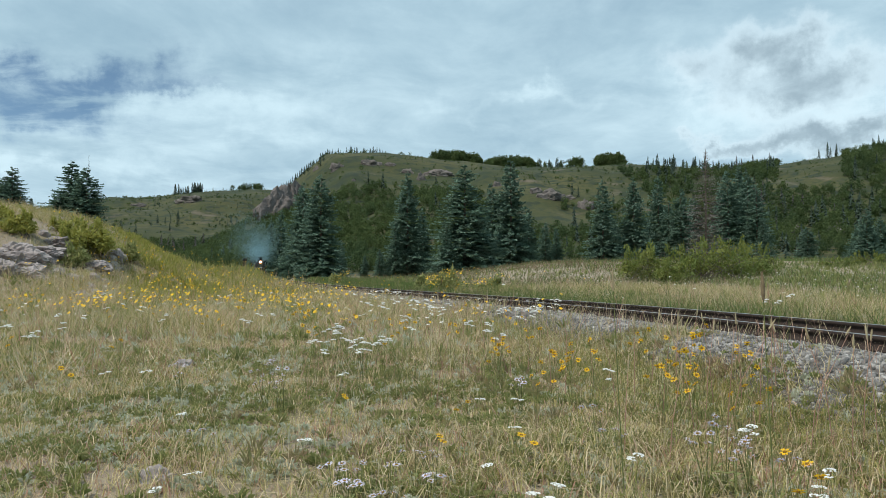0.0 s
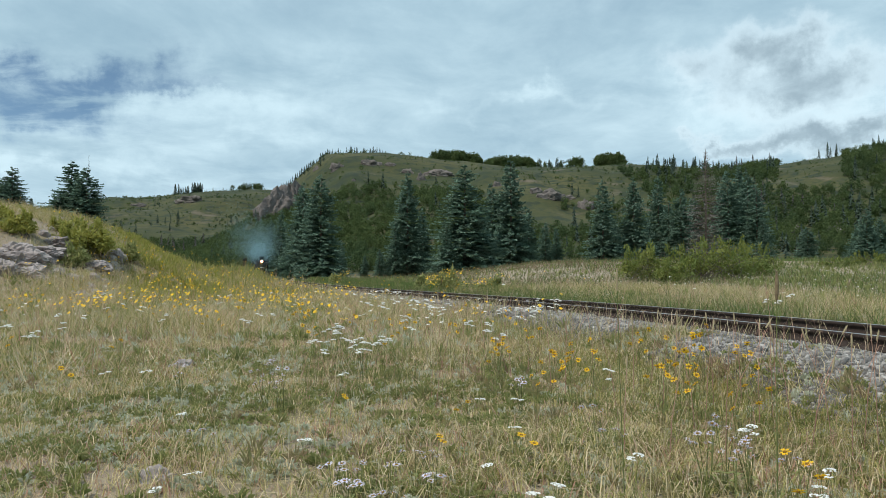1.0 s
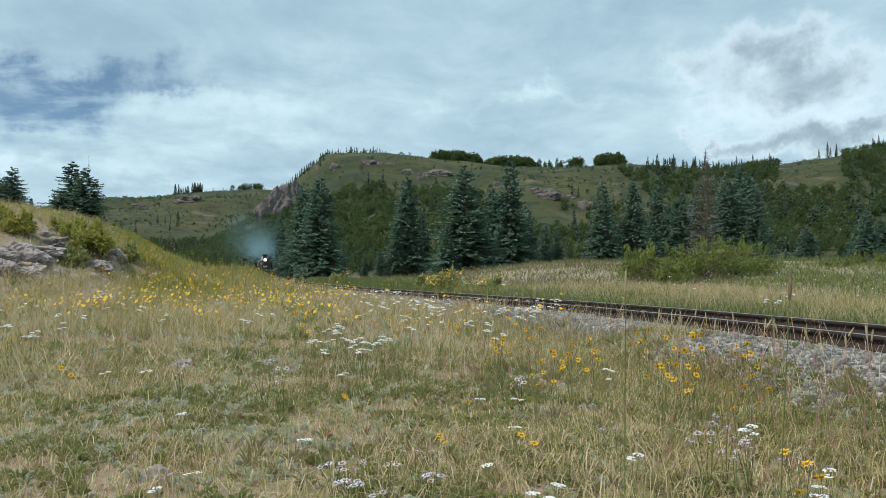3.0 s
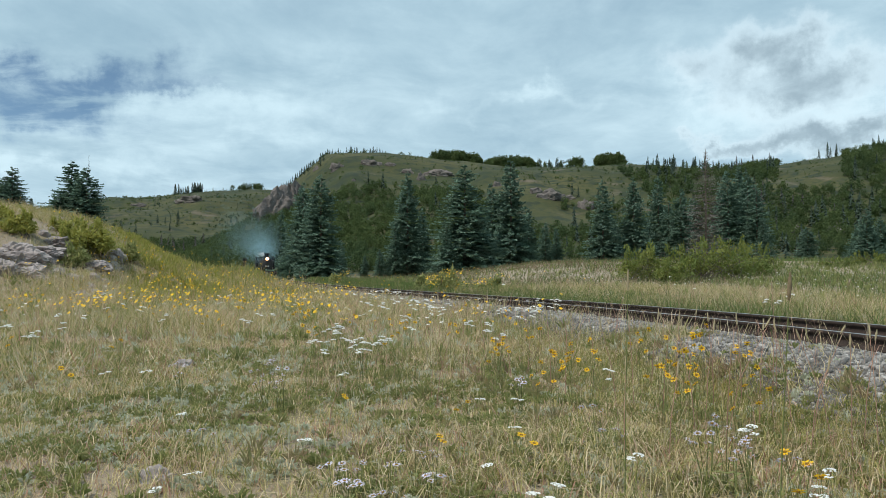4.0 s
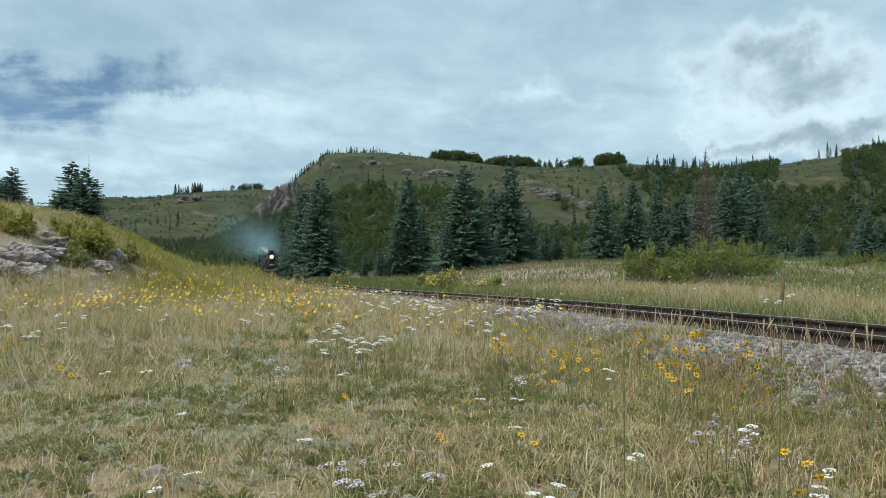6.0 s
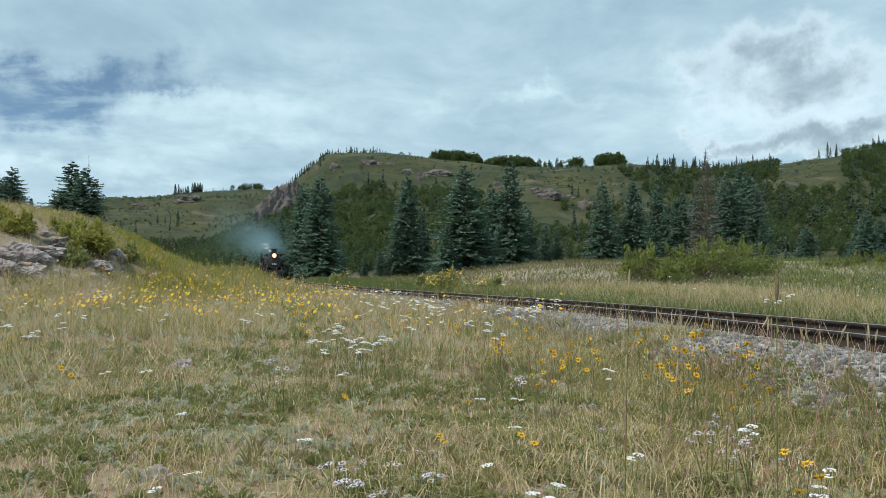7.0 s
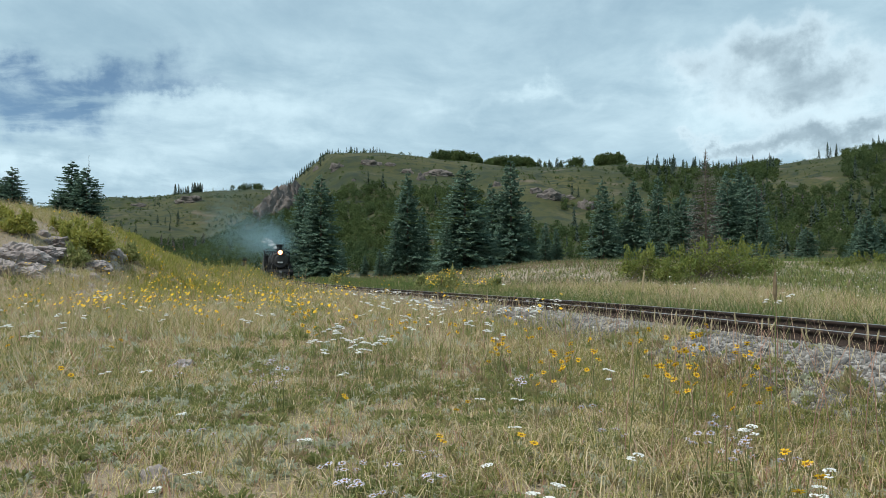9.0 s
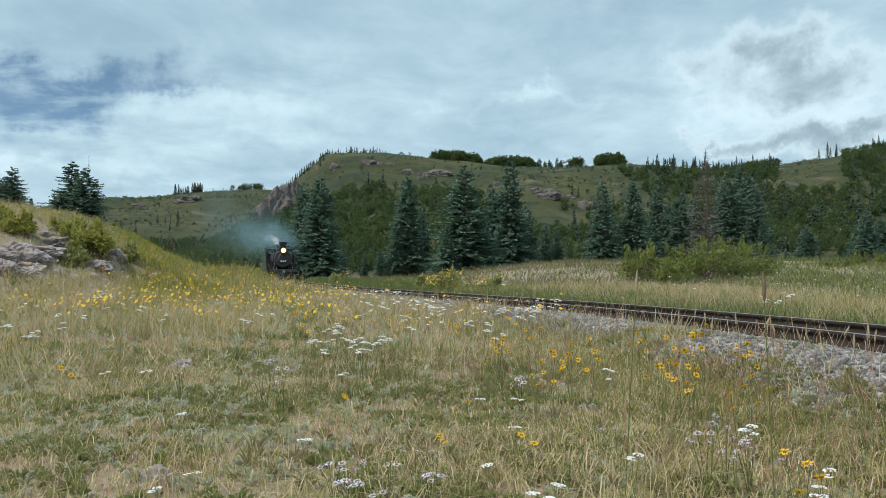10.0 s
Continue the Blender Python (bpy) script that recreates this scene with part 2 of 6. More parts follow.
M = {
    "grass": grass_mat("grass", [(0.19, 0.22, 0.06), (0.31, 0.30, 0.10), (0.46, 0.39, 0.17), (0.60, 0.48, 0.28), (0.72, 0.60, 0.42), (0.44, 0.24, 0.17)], 0.9, 1.0, 0.35),
    "straw": grass_mat("straw", [(0.34, 0.32, 0.14), (0.58, 0.48, 0.29), (0.68, 0.60, 0.42), (0.46, 0.27, 0.20), (0.36, 0.22, 0.17)], 0.6, 0.6, 0.3),
    "meadow": grass_mat("meadow", [(0.075, 0.125, 0.036), (0.105, 0.145, 0.046), (0.15, 0.155, 0.062), (0.24, 0.185, 0.106), (0.24, 0.145, 0.11)], 0.10, 1.7, 0.3),
    "weeds": grass_mat("weeds", [(0.13, 0.165, 0.038), (0.23, 0.24, 0.06), (0.36, 0.32, 0.10), (0.50, 0.41, 0.19), (0.30, 0.21, 0.11)], 0.35, 1.2, 0.35),
    "snag": mat("snag", (0.065, 0.062, 0.058), (0.125, 0.118, 0.112), 0.3, 0.9, 0, island=0.6, spec=0.05),
    "sage": mat("sage", (0.68, 0.69, 0.60), (0.42, 0.44, 0.28), 2, 0.8, 0, island=0.8, thin=0.3),
    "herb": mat("herb", (0.17, 0.21, 0.07), (0.42, 0.41, 0.17), 2, 0.65, 0, island=0.85, thin=0.45),
    "weedleaf": mat("weedleaf", (0.20, 0.24, 0.085), (0.42, 0.38, 0.18), 2, 0.65, 0, island=0.8, c=(0.40, 0.29, 0.19), cscale=2.5, thin=0.45),
    "needles": mat("needles", (0.066, 0.122, 0.092), (0.215, 0.310, 0.235), 0.9, 0.85, 0, island=0.55, c=(0.098, 0.160, 0.110), cscale=0.5, thin=0.3, spec=0.08),
    "deadneedles": mat("deadneedles", (0.125, 0.115, 0.108), (0.195, 0.18, 0.168), 0.7, 0.9, 0, island=0.5, spec=0.0),
    "bark": mat("bark", (0.09, 0.07, 0.055), (0.17, 0.14, 0.115), 9, 0.9, 0.6),
    "willow": mat("willow", (0.085, 0.13, 0.030), (0.29, 0.30, 0.075), 1.6, 0.65, 0, island=0.7, c=(0.13, 0.175, 0.045), cscale=0.9, thin=0.35),
    "bankshrub": mat("bankshrub", (0.20, 0.225, 0.045), (0.52, 0.47, 0.13), 1.6, 0.65, 0, island=0.7, c=(0.28, 0.29, 0.065), cscale=1.3, thin=0.45),
    "greenmeadow": grass_mat("greenmeadow", [(0.070, 0.130, 0.032), (0.095, 0.160, 0.040), (0.13, 0.18, 0.050), (0.17, 0.195, 0.066), (0.23, 0.185, 0.10)], 0.25, 1.0, 0.35),
    # distant haze in the colours: aspen's dark end raised, conifers lighter and bluer
    "aspen": mat("aspen", (0.066, 0.100, 0.040), (0.125, 0.160, 0.060), 0.15, 0.8, 0, island=0.4, c=(0.066, 0.10, 0.046), cscale=0.03, thin=0.45, spec=0.05),
    "farconifer": mat("farconifer", (0.022, 0.042, 0.031), (0.055, 0.080, 0.056), 0.1, 0.8, 0, island=0.7),
    "stone": mat("stone", (0.08, 0.078, 0.076), (0.44, 0.42, 0.395), 14, 0.85, 0.4, objvar=0.8),
    "ballast": mat("ballast", (0.05, 0.048, 0.047), (0.44, 0.42, 0.395), 14, 0.85, 0.4, island=0.9, c=(0.13, 0.122, 0.115), cscale=5),
    "gravel": mat("gravel", (0.06, 0.054, 0.048), (0.16, 0.145, 0.13), 30, 0.9, 0.9, c=(0.075, 0.065, 0.05), cscale=3),
    "rock": mat("rock", (0.25, 0.215, 0.205), (0.46, 0.41, 0.395), 1.6, 0.9, 1.0, c=(0.20, 0.165, 0.155), cscale=0.9, bscale=5),
    "cliff": mat("cliff", (0.105, 0.090, 0.083), (0.24, 0.21, 0.195), 0.16, 0.95, 1.0, c=(0.075, 0.068, 0.058), cscale=0.08, bscale=0.5),
    "tie": mat("tie", (0.040, 0.028, 0.022), (0.095, 0.070, 0.055), 11, 0.9, 0.6, objvar=0.3),
    "railside": mat("railside", (0.022, 0.015, 0.012), (0.050, 0.032, 0.024), 18, 0.8, 0.3),
    "railtop": mat("railtop", (0.42, 0.43, 0.45), (0.58, 0.59, 0.61), 25, 0.28, 0.05, metal=1.0),
    "iron": mat("iron", (0.012, 0.012, 0.013), (0.03, 0.029, 0.029), 6, 0.5, 0.1),
    "smokebox": mat("smokebox", (0.030, 0.030, 0.031), (0.06, 0.058, 0.056), 5, 0.65, 0.15),
    "steel": mat("steel", (0.25, 0.24, 0.23), (0.38, 0.37, 0.36), 12, 0.4, 0.1, metal=0.9),
    "silver": mat("silver", (0.55, 0.55, 0.54), (0.68, 0.68, 0.67), 12, 0.5, 0.05),
    "dark": mat("dark", (0.01, 0.01, 0.01), (0.02, 0.02, 0.02), 5, 0.6, 0),
    "seed": mat("seed", (0.30, 0.24, 0.14), (0.46, 0.38, 0.24), 30, 0.85, 0.2, objvar=0.6),
    "brownseed": mat("brownseed", (0.13, 0.095, 0.055), (0.24, 0.18, 0.11), 90, 0.9, 0.5),
    "lens": glow("lens", (1.0, 0.82, 0.62), 16.0),
    # the rim is no source: its orange emission imitates glare around the lens
    "glarerim": glow("glarerim", (1.0, 0.28, 0.10), 2.2),
    "smoke": mat("smoke", (0.30, 0.50, 0.58), (0.36, 0.55, 0.62), 0.4, 1.0, 0, thin=0.5, spec=0.0),
    "steam": mat("steam", (0.86, 0.88, 0.88), (0.92, 0.93, 0.93), 0.4, 1.0, 0, thin=0.5, spec=0.0),
    "yellow": mat("yellow", (0.84, 0.46, 0.015), (0.90, 0.62, 0.03), 30, 0.6, 0, island=0.6, thin=0.3),
    "disc": mat("disc", (0.22, 0.11, 0.02), (0.42, 0.24, 0.03), 60, 0.8, 0),
    "white": mat("white", (0.78, 0.78, 0.75), (0.86, 0.86, 0.84), 40, 0.8, 0, thin=0.25),
    "purple": mat("purple", (0.60, 0.56, 0.74), (0.78, 0.75, 0.86), 40, 0.7, 0, thin=0.3),
    "stem": mat("stem", (0.11, 0.14, 0.04), (0.17, 0.18, 0.07), 20, 0.7, 0),
}


def ground_material():
    """Dry soil and thatch near by; green and tawny hillside further off, with cloud shadow darkened into it."""
    m = mat("ground", (0.15, 0.125, 0.07), (0.32, 0.26, 0.175), 22.0, 0.95, 0.8, c=(0.28, 0.225, 0.175), cscale=0.9)
    n, l = m.node_tree.nodes, m.node_tree.links
    p = n["Principled BSDF"]
    near = p.inputs["Base Color"].links[0].from_socket
    tc = n.new("ShaderNodeTexCoord")
    sx = n.new("ShaderNodeSeparateXYZ")
    l.new(tc.outputs["Object"], sx.inputs[0])
    k = n.new("ShaderNodeMapRange")
    k.inputs[1].default_value, k.inputs[2].default_value = 90, 190
    l.new(sx.outputs[1], k.inputs[0])

    def noise_mix(scale, lo, hi, a, b):
        t = n.new("ShaderNodeTexNoise")
        t.inputs["Scale"].default_value, t.inputs["Detail"].default_value, t.inputs["Roughness"].default_value = scale, 7, 0.6
        l.new(tc.outputs["Object"], t.inputs["Vector"])
        r = n.new("ShaderNodeMapRange")
        r.inputs[1].default_value, r.inputs[2].default_value = lo, hi
        l.new(t.outputs[0], r.inputs[0])
        x = n.new("ShaderNodeMix")
        x.data_type = "RGBA"
        l.new(r.outputs[0], x.inputs[0])
        for s, v in ((x.inputs[6], a), (x.inputs[7], b)):
            if isinstance(v, tuple):
                s.default_value = (*v, 1)
            else:
                l.new(v, s)
        return x.outputs[2]

    # hill colours kept extra dark: a cloud's shadow is painted into them
    hill = noise_mix(0.012, 0.40, 0.62, (0.028, 0.038, 0.012), (0.074, 0.070, 0.024))
    hill = noise_mix(0.30, 0.45, 0.66, hill, (0.038, 0.045, 0.015))
    hill = noise_mix(0.11, 0.50, 0.60, hill, (0.020, 0.030, 0.015))
    hill = noise_mix(0.035, 0.60, 0.72, hill, (0.125, 0.100, 0.072))
    x = n.new("ShaderNodeMix")
    x.data_type = "RGBA"
    l.new(k.outputs[0], x.inputs[0]), l.new(near, x.inputs[6]), l.new(hill, x.inputs[7])
    l.new(x.outputs[2], p.inputs["Base Color"])
    return m


M["ground"] = ground_material()

# ---- small builders ----


def mesh_np(name, verts, tris, material, smooth=False):
    """A mesh from arrays of vertices and triangles."""
    me = bpy.data.meshes.new(name)
    verts, tris = np.asarray(verts, np.float32), np.asarray(tris, np.int32)
    me.vertices.add(len(verts))
    me.vertices.foreach_set("co", verts.ravel())
    me.loops.add(tris.size)
    me.loops.foreach_set("vertex_index", tris.ravel())
    me.polygons.add(len(tris))
    me.polygons.foreach_set("loop_start", np.arange(0, tris.size, 3, dtype=np.int32))
    if smooth:
        me.polygons.foreach_set("use_smooth", np.ones(len(tris), bool))
    me.update(calc_edges=True)
    me.materials.append(material)
    return me


def part_data(name, me, parent, label="", at=None):
    ob = new(name, me)
    ob.parent = parent
    if at is not None:
        ob.matrix_basis = at
    if label:
        ob["label"] = label
    return ob


def part(name, bm, material, parent, label="", smooth=False, at=None):
    me = bpy.data.meshes.new(name)
    if smooth:
        for f in bm.faces:
            f.smooth = True
    bm.to_mesh(me)
    bm.free()
    me.materials.append(material)
    return part_data(name, me, parent, label, at)


def lattice(ix, iy, seed):
    h = (ix * 374761393 + iy * 668265263 + seed * 974711) & 0x7FFFFFFF
    h = ((h ^ (h >> 13)) * 1274126177) & 0x7FFFFFFF
    return ((h ^ (h >> 16)) & 0xFFFF) / 65535.0


def vnoise(x, y, seed=0):
    """Smooth noise, -1 to 1, one bump to the metre."""
    x, y = np.asarray(x, float), np.asarray(y, float)
    ix, iy = np.floor(x).astype(np.int64), np.floor(y).astype(np.int64)
    fx, fy = x - ix, y - iy
    fx, fy = fx * fx * (3 - 2 * fx), fy * fy * (3 - 2 * fy)
    a, b = lattice(ix, iy, seed), lattice(ix + 1, iy, seed)
    c, d = lattice(ix, iy + 1, seed), lattice(ix + 1, iy + 1, seed)
    return 2 * ((a * (1 - fx) + b * fx) * (1 - fy) + (c * (1 - fx) + d * fx) * fy) - 1


def fbm(x, y, seed=0, octaves=4):
    return sum(vnoise(x * 2 ** k, y * 2 ** k, seed + k) * 0.5 ** k for k in range(octaves))


def sstep(v, lo, hi):
    t = np.clip((np.asarray(v, float) - lo) / (hi - lo), 0, 1)
    return t * t * (3 - 2 * t)


# ---- the lie of the land ----
# narrow-gauge track: its heading (x per y) along y, summed up into a smooth line
TY = np.linspace(-60, 420, 4801)
TS = np.interp(TY, [-60, 0, 6, 9, 12, 16, 22, 30, 40, 60, 100, 420], [-0.05, -0.10, -0.16, -0.20, -0.28, -0.35, -0.36, -0.31, -0.28, -0.25, -0.275, -0.285])
TS = np.convolve(np.pad(TS, 20, mode="edge"), np.ones(41) / 41, mode="valid")
TX = np.cumsum(TS) * (TY[1] - TY[0])
TX += -0.275 - np.interp(20.6, TY, TX)
RAIL_TOP = 0.48


def track_x(y):
    return np.interp(y, TY, TX)


def track_slope(y):
    return np.interp(y, TY, TS)


def off_track(x, y):
    """Metres across from the track's middle; negative on the camera's side."""
    s = track_slope(y)
    return (x - track_x(y)) / np.sqrt(1 + s * s)


# crests of the hills: (x, y, height)
RIDGES = [
    ([(-150, 622, 44), (-128, 622, 76), (-102, 620, 92), (-61, 620, 98), (-20, 620, 93), (30, 630, 87), (98, 625, 88), (140, 620, 89), (167, 625, 81), (200, 640, 72), (260, 690, 60)], 430, 4.0, True),
    ([(-700, 800, 50), (-426, 800, 59), (-326, 800, 69), (-226, 800, 83), (-190, 805, 89), (-120, 820, 84), (0, 850, 70)], 520, 0, False),
    ([(150, 640, 62), (201, 600, 76), (228, 600, 79), (263, 590, 83), (300, 585, 89), (346, 575, 96), (430, 545, 112), (620, 430, 150), (760, 250, 170)], 400, 1.2, False),
    ([(-900, 500, 90), (-700, 250, 60), (-600, 0, 50)], 400, 0, False),
]


def hills(x, y):
    h = np.zeros_like(x)
    for pts, w, steep, cut in RIDGES:
        best = np.zeros_like(x)
        last = len(pts) - 2
        for i, ((ax, ay, az), (bx, by, bz)) in enumerate(zip(pts, pts[1:])):
            dx, dy = bx - ax, by - ay
            free = ((x - ax) * dx + (y - ay) * dy) / (dx * dx + dy * dy)
            k = np.clip(free, 0, 1)
            d = np.hypot(x - ax - k * dx, y - ay - k * dy)
            past = np.where(free < 0, -free * (i == 0), (free - 1) * (i == last) * (free > 1)) * math.hypot(dx, dy)
            d = np.hypot(d, past * steep)
            z = az + k * (bz - az)
            f = np.clip(1 - d / w, 0, 1)
            best = np.maximum(best, z * (0.35 * f + 0.65 * f * f * (3 - 2 * f)))
        if cut:
            best = best * (0.12 + 0.88 * np.clip((x + 0.2386 * y + 45) / 95, 0, 1) ** 0.8)
        h = np.maximum(h, best)
    rough = fbm(x / 60, y / 60, 11, 5) * 5.0 + np.abs(vnoise(x / 35, y / 90, 5)) * -3.0
    return h + rough * sstep(h, 8, 50) * (1 - 0.75 * sstep(h, 60, 85))


def ground_z(x, y):
    x, y = np.asarray(x, float), np.asarray(y, float)
    off = off_track(x, np.clip(y, -60, 420))
    # camera side: meadow that climbs gently, with a bank to the west
    a = 0.02 * np.clip(y - 3, -4, 20) - 0.010 * np.clip(y - 23, 0, 40) + 0.03 * fbm(x / 1.3, y / 1.3, 3)
    a = a + 2.42 * sstep(-x - 0.30 * np.clip(y - 24, 0, 100), 6.8, 13.5) * sstep(y, 13, 23) + 0.10 * np.clip(-x - 13 - 0.30 * np.clip(y - 24, 0, 60), 0, 60) * sstep(y, 5, 25)
    a = a + 0.18 * fbm(x / 3, y / 3, 8) * sstep(-x, 6, 10) * sstep(y, 12, 20)
    a = a + 0.66 * sstep(-off, 2.1, 4.0) * sstep(y, 20, 34) * (1 - sstep(y, 95, 120))
    # far side: meadow that climbs to a low crest
    b = 0.33 + (0.25 + 1.65 * sstep(x, -6, 13)) * sstep(y, 15, 72) + 0.05 * fbm(x / 4, y / 4, 6)
    z = np.where(off < 0, a, b)
    # trackbed
    d = np.abs(off)
    bed = 0.350 - 0.31 * sstep(d, 1.15, 2.1)
    z = np.where(d < 2.6, z + (np.maximum(bed, 0.04) - z) * (1 - sstep(d, 1.5, 2.4)), z)
    far = sstep(np.hypot(x, y), 110, 200)
    return z * (1 - far) + far * 1.0 + hills(x, y) * sstep(np.hypot(x, y), 90, 260)


def gz(x, y):
    return float(ground_z(np.array([x]), np.array([y]))[0])


def build_ground():
    az = np.concatenate([np.linspace(-180, -42, 70, endpoint=False), np.linspace(-42, 42, 420, endpoint=False), np.linspace(42, 180, 70, endpoint=False)])
    rings = np.concatenate([np.geomspace(0.4, 40, 120, endpoint=False), np.geomspace(40, 4500, 170)])
    a, r = np.meshgrid(np.radians(az), rings)
    x, y = (r * np.sin(a)).ravel(), (r * np.cos(a)).ravel()
    v = np.stack([x, y, ground_z(x, y)], 1)
    nr, na = len(rings), len(az)
    i, j = np.meshgrid(np.arange(nr - 1), np.arange(na), indexing="ij")
    p, q = i * na + j, i * na + (j + 1) % na
    t = np.concatenate([np.stack([p, q, p + na], -1).reshape(-1, 3), np.stack([q, q + na, p + na], -1).reshape(-1, 3)])
    v = np.vstack([v, [[0, 0, gz(0, 0)]]])
    k = np.arange(na)
    t = np.vstack([t, np.stack([k, np.full(na, len(v) - 1), (k + 1) % na], 1)])[:, ::-1]
    ob = new("ground", mesh_np("ground", v, t, M["ground"], True))
    tagged(ob, "meadow and hillside ground of dry grass and soil", "ground", kind="structure")


build_ground()

# ---- track ----
PROFILE = [(-0.055, -0.117), (0.055, -0.117), (0.055, -0.108), (0.012, -0.095), (0.008, -0.040), (0.029, -0.030), (0.029, -0.004), (0.024, 0), (-0.024, 0), (-0.029, -0.004), (-0.029, -0.030), (-0.008, -0.040), (-0.012, -0.095), (-0.055, -0.108)]


def sweep(profile, off, ys):
    """A profile (across, up) carried along the track at a distance across."""
    s = track_slope(ys)
    q = 1 / np.sqrt(1 + s * s)
    v = []
    for cx_, cz_ in profile:
        w = off + cx_
        v.append(np.stack([track_x(ys) + w * q, ys - s * w * q, np.full_like(ys, RAIL_TOP + cz_)], 1))
    v = np.stack(v, 1)
    n, m = len(ys), len(profile)
    i, j = np.meshgrid(np.arange(n - 1), np.arange(m), indexing="ij")
    a, b = i * m + j, i * m + (j + 1) % m
    return v.reshape(-1, 3), np.concatenate([np.stack([a, b, a + m], -1).reshape(-1, 3), np.stack([b, b + m, a + m], -1).reshape(-1, 3)])


def build_rails():
    ys = np.concatenate([np.arange(-30, 0, 1.0), np.arange(0, 60, 0.4), np.arange(60, 330, 2.0)])
    for off in (-0.486, 0.486):
        rail = tagged(new("rail"), "rusty brown steel rail with a polished top", "rail", "rails of the track", "structure")
        v, t = sweep(PROFILE, off, ys)
        part_data("rail_body", mesh_np("rail_body", v, t, M["railside"]), rail)
        v, t = sweep([(-0.020, 0.0005), (0.020, 0.0005), (0.020, 0.0025), (-0.020, 0.0025)], off, ys)
        part_data("running_surface", mesh_np("running_surface", v, t, M["railtop"]), rail, "polished bright running surface")


build_rails()


def at_track(y, off=0.0, z=0.0):
    s = float(track_slope(y))
    q = 1 / math.sqrt(1 + s * s)
    return pose(float(track_x(y)) + off * q, y - s * off * q, z, 0, 0, math.degrees(math.atan(-s)))


def box(bm, x0, x1, y0, y1, z0, z1, bevel=0.0):
    r = bmesh.ops.create_cube(bm, size=1, matrix=Matrix.Translation(((x0 + x1) / 2, (y0 + y1) / 2, (z0 + z1) / 2)) @ Matrix.Diagonal((x1 - x0, y1 - y0, z1 - z0, 1)))
    if bevel:
        es = list({e for v in r["verts"] for e in v.link_edges})
        bmesh.ops.bevel(bm, geom=es, offset=bevel, segments=1, affect="EDGES")
    return bm


def rod(bm, a, b, r0, r1=None, seg=10, ends=True):
    a, b = Vector(a), Vector(b)
    m = Matrix.Translation((a + b) / 2) @ (b - a).to_track_quat("Z", "Y").to_matrix().to_4x4()
    bmesh.ops.create_cone(bm, cap_ends=ends, segments=seg, radius1=r0, radius2=r0 if r1 is None else r1, depth=(b - a).length, matrix=m)
    return bm


def ball(bm, c, r, sub=2, sx=1, sy=1, sz=1):
    bmesh.ops.create_icosphere(bm, subdivisions=sub, radius=r, matrix=Matrix.Translation(c) @ Matrix.Diagonal((sx, sy, sz, 1)))
    return bm


def build_ties():
    bm = box(bmesh.new(), -1.0, 1.0, -0.1, 0.1, -0.17, 0, 0.012)
    me = bpy.data.meshes.new("tie")
    bm.to_mesh(me), bm.free()
    me.materials.append(M["tie"])
    rnd = random.Random(5)
    for k in range(170):
        y = -9.3 + k * 0.54
        ob = new("railway_tie", me)
        ob.matrix_world = at_track(y, rnd.uniform(-0.06, 0.06), RAIL_TOP - 0.119 + rnd.uniform(-0.006, 0)) @ pose(0, 0, 0, rnd.uniform(-0.6, 0.6), 0, rnd.uniform(-1.5, 1.5))
        tagged(ob, "weathered brown wooden railway tie in gravel", "railway tie", "ties under the track", "structure")


build_ties()

# ---- conifers ----


def spruce_crown(seed, height=12.0, radius=2.6, boughs=620, gaps=0.0, twigs=9):
    """Drooping boughs of uneven length all round, each a spray of short needle-covered twigs."""
    r = np.random.RandomState(seed)
    V = []
    for b in range(boughs):
        f = 1 - (1 - (b + r.rand()) / boughs) ** 0.62
        if r.rand() < gaps:
            continue
        a = r.uniform(0, math.tau)
        z = height * (0.04 + 0.95 * f) + r.normal(0, 0.08)
        # lumps and hollows of the outline
        lump = 1 + 0.28 * float(vnoise(a * 1.1 + seed, z * 0.8, seed)) + 0.16 * float(vnoise(a * 2.5, z * 1.9 + seed, seed + 1))
        lim = radius * (1 - f) ** 0.68 * (0.70 + 0.30 * min(1, f * 6 + 0.3)) + 0.12
        L = lim * lump * r.uniform(0.62, 1.12)
        out = np.array([math.cos(a), math.sin(a), 0.0])
        side = np.array([-out[1], out[0], 0.0])
        rise = 0.50 * f - 0.20 + r.normal(0, 0.05)
        n = max(4, int(twigs * (0.45 + 0.65 * L / radius)))
        for t in np.linspace(0.25, 1.0, n):
            p = out * L * t + np.array([0, 0, z + L * (rise * t - 0.26 * t * t + 0.20 * t ** 4)])
            for s in (-1, 1, r.choice([-1, 1])):
                ln = (0.15 + 0.17 * L * (1.15 - t)) * r.uniform(0.7, 1.35)
                tip = p + side * s * ln * r.uniform(0.3, 1) + out * ln * r.uniform(0.3, 0.9) + np.array([0, 0, r.uniform(-0.15, 0.10)])
                wd = (out * 0.5 - side * s * 0.4 + np.array([0, 0, r.uniform(-0.8, 0.8)])) * r.uniform(0.10, 0.20)
                V.append((p - wd, p + wd, tip))
    for k in range(10):
        a = r.uniform(0, 6.3)
        p = np.array([0, 0, height * (0.95 + 0.005 * k)])
        V.append((p, p + [0.05, 0.02, 0.02], p + [0.22 * math.cos(a), 0.22 * math.sin(a), 0.16]))
    return np.array(V)


def tri_mesh(name, tri, material):
    tri = np.asarray(tri, np.float32)
    return mesh_np(name, tri.reshape(-1, 3), np.arange(len(tri) * 3).reshape(-1, 3), material)


